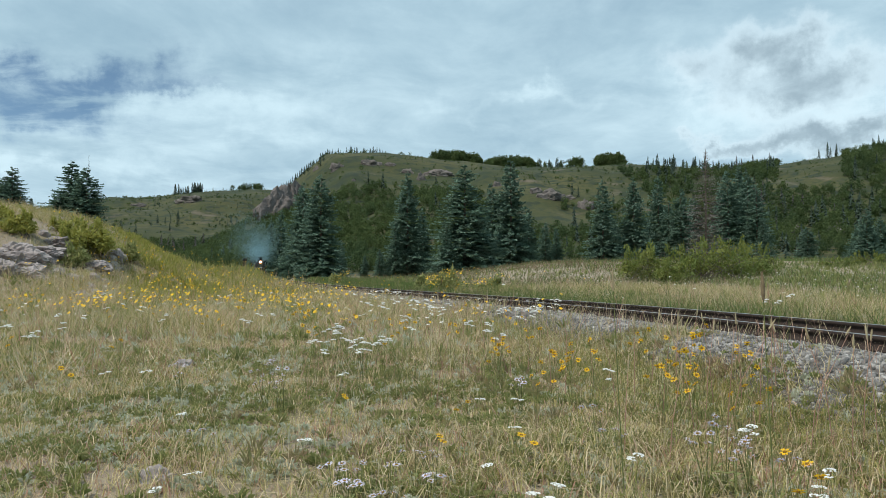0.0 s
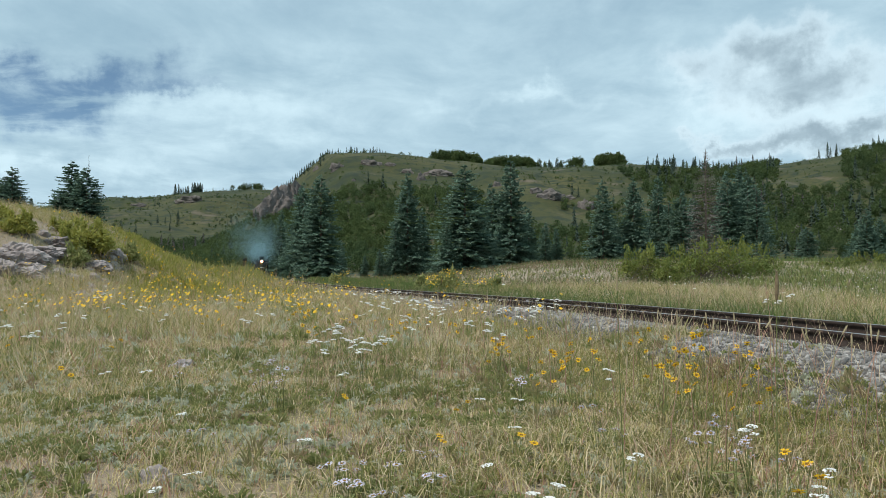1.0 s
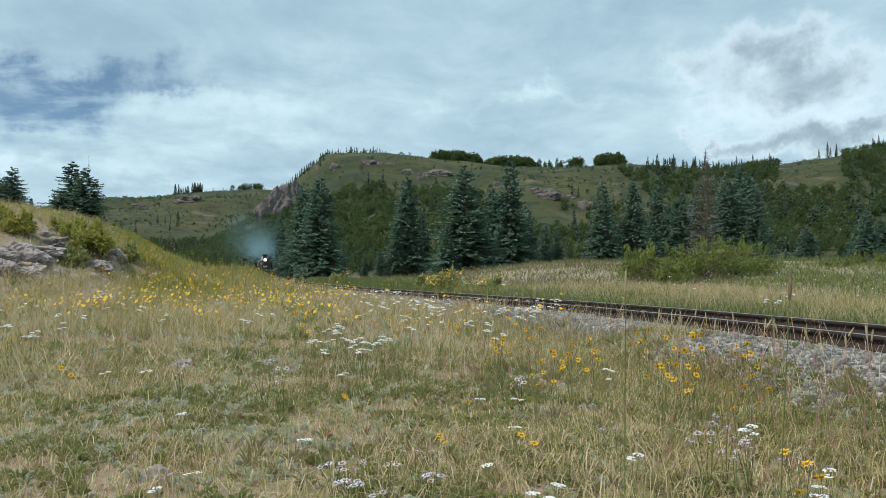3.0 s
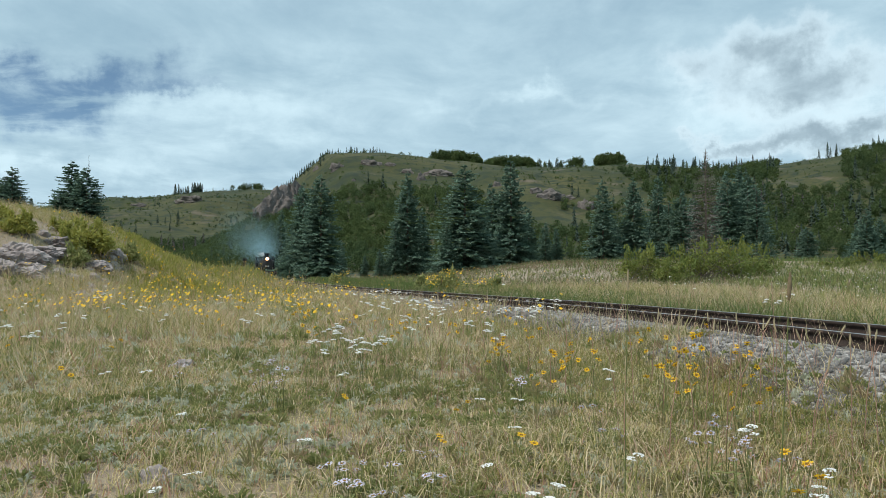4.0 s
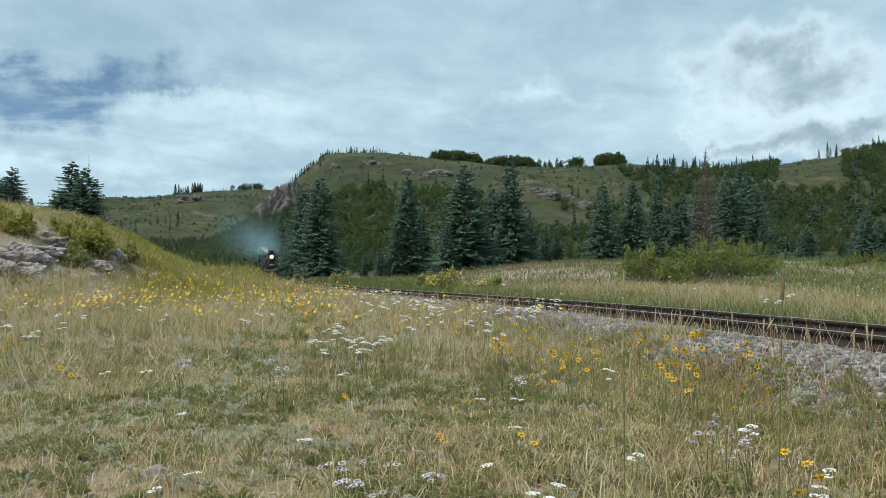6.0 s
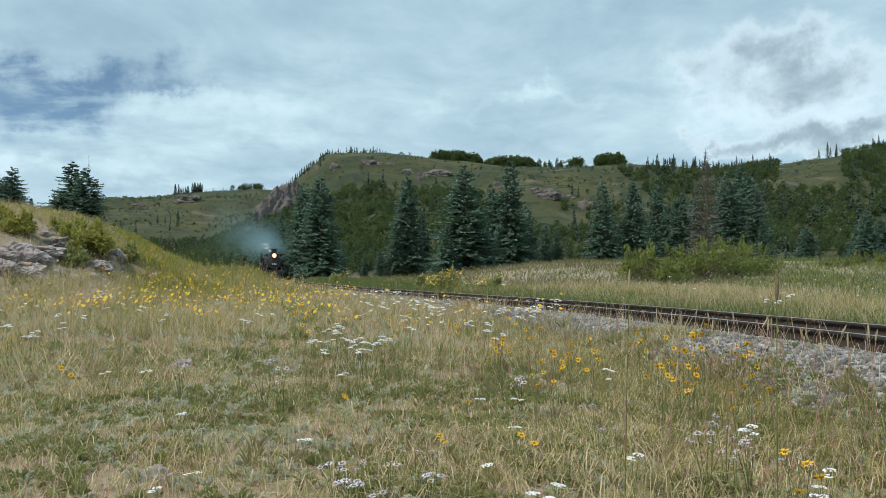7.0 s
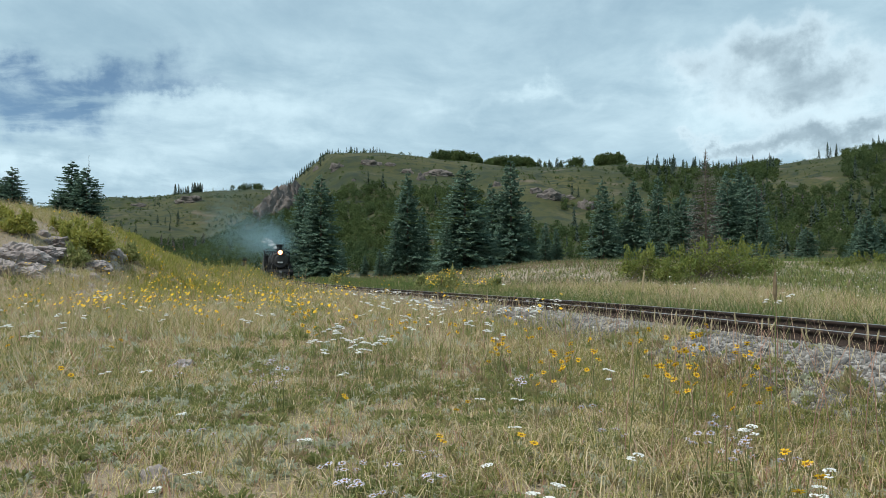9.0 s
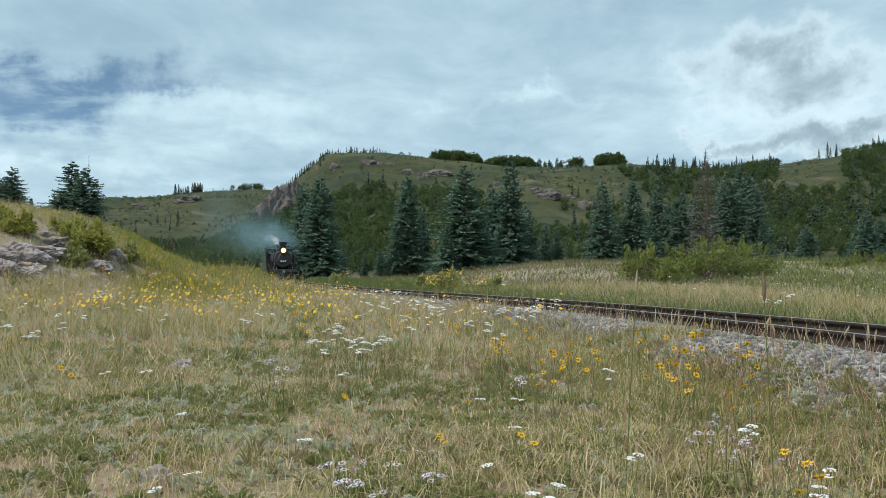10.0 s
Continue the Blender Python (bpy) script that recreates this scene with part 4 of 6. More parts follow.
def grove(r, n, x0, x1, y, size, spread=6.0):
    """A stand with a domed outline: taller towards its middle."""
    x = r.uniform(x0, x1, n)
    u = (2 * x - x0 - x1) / (x1 - x0)
    return np.stack([x, y + r.normal(0, spread, n), size * (1 - 0.45 * u ** 8) * r.uniform(0.72, 1.08, n)], 1)


def build_woods():
    r = np.random.RandomState(77)
    patch = lambda s, lo, seed: (lambda x, y: fbm(x / s, y / s, seed, 3) > lo)
    asp = [aspen_template(40 + k) for k in range(6)]
    low = [q - np.array([0, 0, 2.3]) for q in asp]
    shrub = [leaf_cloud(90 + k, 6, 11, (1.5, 1.5, 1.9), 1.0, 0.55) + np.array([0, 0, 1.6]) for k in range(6)]
    dome = [q - np.array([0, 0, 1.7]) for q in asp]
    con = [conifer_template(50 + k) for k in range(6)]
    # aspen belt at the foot of the main hill
    scatter("aspen_wood", "belt of green aspen trees at the foot of the hill", "trees", low, np.concatenate([
        area(r, 560, -75, 30, 205, 300, 1.0), area(r, 800, -85, 30, 280, 405, 0.95, patch(40, -0.7, 1)), area(r, 160, 0, 110, 290, 380, 0.9, patch(40, 0.0, 21)),
        area(r, 200, 20, 75, 215, 300, 1.0, patch(30, -0.2, 2)), area(r, 120, -120, -60, 240, 330, 0.8, patch(30, -0.1, 8))]), "aspen", 1)
    scatter("hillside_aspen_wood", "dense aspen wood covering the far hillside", "trees", low, np.concatenate([
        area(r, 1150, 110, 330, 240, 480, 1.15, lambda x, y: (fbm(x / 55, y / 55, 3, 3) > -0.6) & ((y < 400) | (x / y < 0.435) | (x / y > 0.525))), area(r, 420, 195, 340, 430, 570, 1.2, lambda x, y: (fbm(x / 60, y / 60, 4, 3) > -0.2) & ((x / y < 0.435) | (x / y > 0.525))),
        area(r, 190, 75, 180, 230, 330, 0.9, patch(35, 0.0, 5))]), "aspen", 2)
    # clumps on the skyline
    scatter("hilltop_aspen_grove", "rounded aspen groves on the hill crest", "trees", dome, np.concatenate([
        grove(r, 130, -9, 31, 612, 1.9, 4), grove(r, 130, 34, 73, 612, 1.75, 4), grove(r, 14, 102, 113, 614, 1.8, 2),
        grove(r, 90, 123, 145, 612, 2.0, 3), along(r, 16, 74, 100, 622, 1.0, 4), along(r, 34, -222, -188, 796, 1.2, 8),
        along(r, 90, 203, 262, 592, 1.0, 5), along(r, 70, 318, 390, 556, 0.8, 8)]), "aspen", 3)
    scatter("brush", "low dark brush on the hillside", "bushes", shrub, np.concatenate([
        area(r, 1200, -330, -70, 330, 700, 0.5, patch(45, 0.05, 6)), area(r, 200, -60, 150, 380, 600, 0.35, patch(35, 0.25, 7)),
        area(r, 1300, -200, -62, 240, 430, 0.75, patch(50, -0.7, 22)), area(r, 1200, -150, 150, 400, 620, 0.18, patch(25, -0.25, 23)), area(r, 420, -90, 150, 420, 605, 0.40, patch(22, 0.15, 25)), area(r, 60, -70, 150, 400, 600, 0.75, patch(30, 0.1, 28)), area(r, 900, 170, 340, 400, 590, 0.25, patch(30, -0.2, 26)), area(r, 1500, -330, -100, 340, 780, 0.32, patch(30, -0.35, 24)), area(r, 500, -260, -70, 240, 480, 0.65, patch(45, 0.0, 9))]), "aspen", 4)
    # conifers
    ridge_a = np.stack([np.linspace(-136, -50, 120) + r.normal(0, 1.5, 120), 618 + r.normal(0, 6, 120), r.uniform(0.35, 0.85, 120)], 1)
    scatter("ridge_conifers", "dark conifers in a row along the ridge", "trees", con, np.concatenate([
        ridge_a, along(r, 40, -278, -248, 796, 1.35, 4), along(r, 10, -345, -290, 798, 0.8, 3), along(r, 10, -255, -195, 796, 0.8, 3),
        along(r, 6, -40, -10, 622, 0.5), along(r, 25, 66, 100, 626, 0.8), along(r, 9, 168, 195, 632, 0.6, 4), along(r, 40, 201, 255, 598, 0.85, 6),
        along(r, 5, 285, 312, 580, 1.2, 3), along(r, 24, 312, 380, 568, 1.0, 6), along(r, 60, -520, -345, 800, 1.0, 10)]), "farconifer", 5)
    scatter("hillside_conifers", "dark conifers scattered over the wooded slope", "trees", con, np.concatenate([
        area(r, 400, 120, 320, 270, 540, 1.0, lambda x, y: (fbm(x / 40, y / 40, 10, 3) > 0.02) & ((y < 340) | (x / y < 0.435) | (x / y > 0.53))), area(r, 150, -260, -80, 280, 620, 0.6, patch(40, 0.05, 11)),
        area(r, 110, -80, 160, 230, 420, 0.9, patch(30, 0.20, 12)), area(r, 60, 85, 170, 170, 260, 1.0, patch(20, 0.0, 13))]), "farconifer", 6)
    scatter("dead_conifers", "grey dead conifers standing in the wood", "trees", con, np.concatenate([
        area(r, 90, 130, 225, 300, 400, 0.85, lambda x, y: (fbm(x / 30, y / 30, 14, 3) > 0.15) & (x / y < 0.52)), area(r, 70, -200, -110, 300, 420, 0.7, patch(30, 0.1, 15)), along(r, 6, 200, 260, 590, 1.2, 6)]), "snag", 7)


build_woods()

# ---- rock ----


def rock_bm(w, d, h, seed, sub=4, crag=0.35, upright=0.0):
    """A craggy boulder or outcrop, its foot at z = 0."""
    bm = bmesh.new()
    bmesh.ops.create_icosphere(bm, subdivisions=sub, radius=1.0)
    o = Vector((seed * 3.7, seed * 1.3, seed * 2.1))
    for v in bm.verts:
        p = v.co.copy()
        q = Vector((p.x * 1.7, p.y * 1.7, p.z * (1.7 - upright)))
        k = 1 + crag * noise.noise(q * 1.1 + o) + crag * 0.7 * (abs(noise.noise(q * 2.3 + o)) - 0.25) + crag * 0.4 * (abs(noise.noise(q * 5.1 + o)) - 0.2)
        cell = noise.cell_vector(q * 1.6 + o)
        k += crag * 0.25 * (cell.x - 0.5)
        v.co = Vector((p.x * w / 2 * k, p.y * d / 2 * k, p.z * h * k))
    return bm


ROCKS = [
    (-86.4, 408.6, 31.31, 22.3, 15.6, 20, "cliff"),
    (-84.0, 432.1, 41.08, 12.7, 12.7, 50, "cliff"),
    (-93.1, 411.9, 31.58, 9.1, 10.9, 10, "cliff"),
    (-47.0, 494.9, 72.02, 14.6, 3.6, -5, "crag"),
    (-34.1, 493.0, 71.21, 8.0, 2.5, 0, "crag"),
    (-67.3, 489.0, 68.24, 10.1, 5.0, 9, "crag"),
    (-13.2, 458.8, 55.30, 5.4, 7.4, 25, "crag"),
    (-3.1, 473.7, 62.68, 18.1, 3.5, -5, "crag"),
    (-22.6, 479.4, 64.49, 8.8, 3.2, -30, "crag"),
    (54.3, 386.4, 38.51, 15.9, 5.1, 15, "crag"),
    (48.4, 395.8, 42.88, 7.0, 3.5, 20, "crag"),
    (70.3, 375.8, 32.26, 8.3, 5.5, -24, "crag"),
    (63.6, 391.1, 39.19, 7.5, 2.9, -15, "crag"),
    (137.0, 298.1, 16.72, 7.5, 3.1, -14, "crag"),
    (151.0, 294.5, 15.69, 10.8, 3.5, 10, "crag"),
    (-251.6, 633.9, 56.63, 15.9, 4.2, 5, "crag"),
    (-198.2, 599.5, 58.40, 24.7, 4.9, -25, "crag"),
    (-50.2, 428.7, 53.34, 2.5, 1.9, 25, "crag"),
    (-41.6, 421.9, 49.76, 2.2, 1.6, 20, "crag"),
    (30.4, 430.4, 50.60, 6.3, 2.9, 10, "crag"),
    (-86.0, 521.3, 72.36, 5.4, 2.7, -10, "crag"),
    (-10.8, 19.5, 1.37, 1.4, 0.4, -25, "bank"),
    (-11.0, 19.3, 1.15, 1.9, 0.42, 10, "bank"),
    (-10.1, 18.6, 0.85, 1.0, 0.30, -15, "bank"),
    (-10.5, 20.3, 1.53, 0.9, 0.2, 0, "bank"),
    (-10.5, 18.3, 1.01, 0.8, 0.3, 0, "bank"),
    (-9.7, 22.7, 1.42, 0.6, 0.3, 0, "bank"),
    (-9.5, 20.9, 1.14, 0.9, 0.2, 0, "bank"),
    (-10.7, 21.4, 1.84, 0.9, 0.2, 0, "bank"),
    (-10.1, 19.0, 1.04, 0.6, 0.2, -25, "bank"),
    (-1.3, 3.5, -0.03, 0.2, 0.1, 15, "stone"),
    (-0.7, 3.4, -0.02, 0.3, 0.0, 70, "stone"),
    (-2.4, 7.1, 0.08, 0.2, 0.1, 45, "stone"),
    (-0.9, 3.6, -0.01, 0.1, 0.0, 80, "stone"),
    (-0.4, 5.9, 0.09, 0.1, 0.0, 60, "stone"),
    (-3.5, 7.8, 0.08, 0.1, 0.0, 85, "stone"),
    (-1.1, 3.9, -0.01, 0.1, 0.0, 35, "stone"),
]


def build_rocks():
    for k, (x, y, z, w, h, turn, what) in enumerate(ROCKS):
        far = y > 100
        name, label, m = {"cliff": ("cliff", "sheer reddish-grey rock cliff on the hill's shoulder", "cliff"),
                          "crag": ("rock_outcrop", "reddish-brown rock outcrop on the grassy hill", "cliff"),
                          "bank": ("rock_ledge", "pale fractured rock ledge in the bank", "rock"),
                          "stone": ("stone", "pale brown stone half sunk in the grass", "rock")}[what]
        ob = new(name, None)
        me = bpy.data.meshes.new(name)
        bm = rock_bm(w, w * (0.55 if far else 0.8), h, k + 2, 5 if what in ("cliff", "bank") else 4, 0.40 if far else 0.38, 0.9 if what == "cliff" else 0.0)
        bm.to_mesh(me), bm.free()
        me.materials.append(M[m])
        bpy.data.objects.remove(ob)
        ob = new(name, me)
        ob.matrix_world = pose(x, y, z, 0, 0, turn)
        tagged(ob, label, "rock", "rocks on the hill" if far else "rocks in the bank")
    # loose stones that have rolled down the bare face of the bank
    rnd = random.Random(17)
    kinds = []
    for k in range(5):
        me = bpy.data.meshes.new("stone")
        bm = rock_bm(1.0, 0.8, 0.4, 60 + k, 2, 0.45)
        bm.to_mesh(me), bm.free()
        me.materials.append(M["rock"])
        kinds.append(me)
    for k in range(46):
        y = rnd.uniform(17.5, 22.5)
        x = -y * rnd.uniform(0.42, 0.53)
        ob = new("stone", kinds[k % 5])
        q = rnd.uniform(0.10, 0.42)
        ob.matrix_world = pose(x, y, gz(x, y), 0, 0, rnd.uniform(0, 360)) @ Matrix.Diagonal((q, q, q, 1))
        tagged(ob, "pale grey loose stone on the bare bank", "rock", "rocks in the bank")


build_rocks()


def build_marker_post(x, y):
    post = tagged(new("marker_post"), "short dark weathered marker post beside the track", "post")
    part("shaft", box(bmesh.new(), -0.07, 0.07, -0.07, 0.07, -0.2, 0.95, 0.012), M["tie"], post)
    part("cap", box(bmesh.new(), -0.11, 0.11, -0.03, 0.03, 0.95, 1.12, 0.01), M["dark"], post, "small dark plate")
    post.matrix_world = pose(x, y, gz(x, y), 0, 2, 0)


build_marker_post(-11.65, 45.0)

# ---- bushes ----


def build_bush(name, label, x, y, w, d, h, lumps, material, seed, leaf=0.05):
    ob = tagged(new(name), label, "bush")
    ob.matrix_world = pose(x, y, gz(x, y) - 0.05)
    rnd = random.Random(seed)
    bm = bmesh.new()
    for k in range(max(8, int(14 * w))):
        a, q = rnd.uniform(0, 6.283), rnd.uniform(0.3, 1.0)
        rod(bm, (rnd.uniform(-0.35, 0.35) * w, rnd.uniform(-0.3, 0.3) * d, -0.1), (math.cos(a) * w * 0.46 * q, math.sin(a) * d * 0.46 * q, h * rnd.uniform(0.5, 1.0)), 0.014, 0.004, 4, False)
    part("woody_frame", bm, M["bark"], ob, "thin woody stems")
    t = leaf_cloud(seed, lumps, 170, (w * 0.43, d * 0.43, h * 0.42), 0.17 * h + 0.12, leaf)
    t[:, :, 2] = np.abs(t[:, :, 2] + h * 0.48) * (0.8 + 0.45 * vnoise(t[:, :, 0] * 1.6 / max(h, 0.4) + seed, t[:, :, 1] * 1.6 / max(h, 0.4), seed) ** 2)
    shoots = leaf_cloud(seed + 500, max(5, lumps // 2), 40, (w * 0.40, d * 0.36, h * 0.1), 0.10 * h, leaf * 0.8)
    shoots[:, :, 2] = (shoots[:, :, 2] - shoots[:, :, 2].mean()) * 2.2 + h * 0.92
    t = np.concatenate([t, shoots])
    part_data("foliage", tri_mesh("foliage", t, M[material]), ob, "small green leaves")
    return ob


BUSHES = [
    (8.9, 33.2, 3.67, 1.34, 34, "willow_bush", "leafy yellow-green willow bush in the meadow", "willow"),
    (11.8, 33.3, 4.41, 1.62, 44, "willow_bush", "leafy yellow-green willow bush in the meadow", "willow"),
    (14.7, 36.5, 2.96, 1.29, 26, "willow_bush", "leafy yellow-green willow bush in the meadow", "willow"),
    (9.2, 30.1, 1.99, 0.89, 18, "willow_bush", "leafy yellow-green willow bush in the meadow", "willow"),
    (0.1, 26.3, 0.97, 0.70, 10, "yellow_flower_bush", "green bush dotted with yellow blooms beside the track", "herb"),
    (-0.8, 29.4, 0.65, 0.48, 6, "weed_bush", "dark green weedy bush beside the track", "herb"),
    (1.5, 23.9, 1.06, 0.42, 9, "weed_bush", "dark green weedy bush beside the track", "herb"),
    (-6.6, 48.7, 1.29, 0.65, 6, "yellow_flower_bush", "green bush dotted with yellow blooms beside the track", "herb"),
    (-10.2, 22.0, 1.40, 0.88, 24, "bank_shrub", "round yellow-green shrub on the dry bank", "bankshrub"),
    (-10.5, 21.4, 0.95, 0.63, 12, "bank_shrub", "round yellow-green shrub on the dry bank", "bankshrub"),
    (-12.6, 21.6, 0.9, 0.42, 9, "bank_shrub", "round yellow-green shrub on the dry bank", "bankshrub"),
    (-11.6, 20.9, 1.08, 0.52, 14, "bank_shrub", "round yellow-green shrub on the dry bank", "bankshrub"),
    (-9.9, 20.5, 0.75, 0.48, 10, "bank_shrub", "round yellow-green shrub on the dry bank", "herb"),
    (-11.4, 22.7, 0.67, 0.33, 6, "bank_shrub", "round yellow-green shrub on the dry bank", "bankshrub"),
    (-9.6, 23.2, 0.70, 0.45, 8, "weed_bush", "tall green weeds on the bank", "herb"),
    (28.6, 51.1, 3.39, 0.83, 14, "willow_bush", "grey-green willow bushes along the far meadow", "willow"),
    (24.4, 47.5, 3.15, 0.49, 10, "willow_bush", "grey-green willow bushes along the far meadow", "willow"),
]
for k, (x, y, w, h, lumps, name, label, material) in enumerate(BUSHES):
    build_bush(name, label, x, y, w, w * 0.6, h, lumps, material, 100 + k)

# ---- ballast ----


def build_ballast():
    r = np.random.RandomState(15)
    bm = bmesh.new()
    bmesh.ops.create_cube(bm, size=1.5)
    bmesh.ops.triangulate(bm, faces=bm.faces[:])
    base = np.array([v.co[:] for v in bm.verts])
    tri = np.array([[v.index for v in f.verts] for f in bm.faces])
    bm.free()
    kinds = []
    for k in range(10):
        q = base * (1 + 0.45 * r.uniform(-1, 1, (len(base), 3)))
        kinds.append(q * np.array([1.0, r.uniform(0.6, 0.95), r.uniform(0.5, 0.8)]))

    def lay(n, y0, y1, s0, s1):
        y = r.uniform(y0, y1, n)
        off = np.where(r.rand(n) < 0.80, -r.uniform(0.56, 2.1, n), r.uniform(-0.45, 1.3, n))
        off = off + 0.12 * fbm(y * 1.5, off, 4)
        s = track_slope(y)
        q = 1 / np.sqrt(1 + s * s)
        x, y = track_x(y) + off * q, y - s * off * q
        fringe = (-off > 1.25) & (r.rand(n) < sstep(-off, 1.25, 2.1) * 0.9 + 0.25 * (fbm(x * 1.5, y * 1.5, 9) > 0.1))
        ok = ~fringe & ~((np.abs(np.abs(off) - 0.486) < 0.085))
        x, y = x[ok], y[ok]
        size = r.uniform(s0, s1, len(x)) * np.where(r.rand(len(x)) < 0.12, 1.5, 1)
        z = ground_z(x, y) + size * r.uniform(-0.1, 0.55, len(x))
        a, b = r.uniform(0, math.tau, len(x)), r.uniform(-1.2, 1.2, len(x))
        K = np.array(kinds)[r.randint(0, len(kinds), len(x))] * size[:, None, None]
        c, n_ = np.cos(a)[:, None], np.sin(a)[:, None]
        X_, Y_, Z_ = K[:, :, 0], K[:, :, 1], K[:, :, 2]
        cb, sb = np.cos(b)[:, None], np.sin(b)[:, None]
        Y2, Z2 = Y_ * cb - Z_ * sb, Y_ * sb + Z_ * cb
        V = np.stack([X_ * c - Y2 * n_ + x[:, None], X_ * n_ + Y2 * c + y[:, None], Z2 + z[:, None]], -1)
        T = tri[None] + (np.arange(len(x)) * len(base))[:, None, None]
        return V.reshape(-1, 3), T.reshape(-1, 3)

    bed = tagged(new("ballast_bed"), "bed of broken grey stone under the track", "gravel", kind="structure")
    for n, y0, y1, s0, s1 in ((4500, -9, 4.2, 0.025, 0.045), (28000, 4.2, 11, 0.009, 0.021), (14000, 11, 24, 0.015, 0.031), (5000, 24, 60, 0.03, 0.055)):
        v, t = lay(n, y0, y1, s0, s1)
        tagged(part_data("ballast_stones", mesh_np("ballast_stones", v, t, M["ballast"]), bed), kind="stuff")
    # the larger loose stones of the near stretch, one by one
    for k, q in enumerate(kinds):
        kinds[k] = mesh_np("ballast_stone", q, tri, M["stone"])
    for k in range(280):
        y, off = r.uniform(4.6, 10.5), -r.uniform(0.62, 1.55)
        m = at_track(y, off)
        x, y = m.translation.x, m.translation.y
        q = r.uniform(0.014, 0.024)
        ob = part_data("ballast_stone", kinds[k % 10], bed)
        ob.matrix_basis = pose(x, y, gz(x, y) + q * 0.7, r.uniform(-40, 40), r.uniform(-40, 40), r.uniform(0, 360)) @ Matrix.Diagonal((q, q, q, 1))
    ys = np.concatenate([np.arange(-30, 60, 0.5), np.arange(60, 330, 3.0)])
    offs = np.linspace(-1.75, 1.7, 25)
    s = track_slope(ys)
    q = 1 / np.sqrt(1 + s * s)
    x = track_x(ys)[:, None] + offs[None] * q[:, None]
    y = ys[:, None] - (s * q)[:, None] * offs[None]
    z = ground_z(x, y) + 0.008
    n, m = x.shape
    i, j = np.meshgrid(np.arange(n - 1), np.arange(m - 1), indexing="ij")
    a = i * m + j
    t = np.concatenate([np.stack([a, a + 1, a + m], -1).reshape(-1, 3), np.stack([a + 1, a + m + 1, a + m], -1).reshape(-1, 3)])
    part_data("gravel_base", mesh_np("gravel_base", np.stack([x, y, z], -1).reshape(-1, 3), t, M["gravel"]), bed, "fine grey gravel")


build_ballast()

# ---- grasses and herbs ----


def blades(x, y, h, w, lean, r, droop=0.35, lift=0.0):
    """Bent grass blades: two segments each."""
    n = len(x)
    z = ground_z(x, y) - 0.01 + lift
    a, b = r.uniform(0, math.tau, n), r.uniform(0, math.tau, n)
    o = np.stack([np.cos(a), np.sin(a), np.zeros(n)], 1)
    s = np.stack([np.cos(b), np.sin(b), np.zeros(n)], 1) * (w / 2)[:, None]
    p = np.stack([x, y, z], 1)
    up = np.array([0, 0, 1.0])
    m = p + o * (lean * h * 0.35)[:, None] + up * (h * 0.62)[:, None]
    t = p + o * (lean * h * (1 + droop))[:, None] + up * (h * np.clip(1.0 - 0.35 * lean, 0.45, 1))[:, None]
    V = np.stack([p - s, p + s, m - s * 0.75, m + s * 0.75, t], 1).reshape(-1, 3)
    k = (np.arange(n) * 5)[:, None, None]
    T = (np.array([[0, 1, 3], [0, 3, 2], [2, 3, 4]])[None] + k).reshape(-1, 3)
    return V, T


def slivers(x, y, h, w, lean, r):
    """Grass of the middle distance: one leaning triangle each."""
    n = len(x)
    z = ground_z(x, y) - 0.01
    a, b = r.uniform(0, math.tau, n), r.uniform(0, math.tau, n)
    p = np.stack([x, y, z], 1)
    s = np.stack([np.cos(b), np.sin(b), np.zeros(n)], 1) * (w / 2)[:, None]
    t = p + np.stack([np.cos(a) * lean * h, np.sin(a) * lean * h, h], 1)
    return np.stack([p - s, p + s, t], 1)


def sow(r, n, x0, x1, y0, y1, clump=0.0, scale=1.0, seed=0):
    """Places off the trackbed, thinned in patches."""
    x, y = r.uniform(x0, x1, n), r.uniform(y0, y1, n)
    off = off_track(x, y)
    edge = 1.50 + 0.35 * fbm(x * 0.9, y * 0.9, 31)
    ok = (off < -edge) | (off > 1.35)
    ok |= (r.rand(n) < 0.045) & (off < -0.75)
    if clump:
        ok &= r.rand(n) < np.clip(0.5 + clump * fbm(x / scale, y / scale, seed, 3), 0.04, 1)
    # the bare rocky face of the bank
    bare = (sstep(-x, 8.8, 10.2) * sstep(y, 17, 19) * (1 - sstep(y, 23, 25))) * (0.62 - 0.3 * fbm(x, y, 19, 2))
    ok &= r.rand(n) > bare
    return x[ok], y[ok]


def grass_object(name, label, V, T, material):
    tagged(new(name, mesh_np(name, V, T, M[material])), label, "grass", kind="stuff")


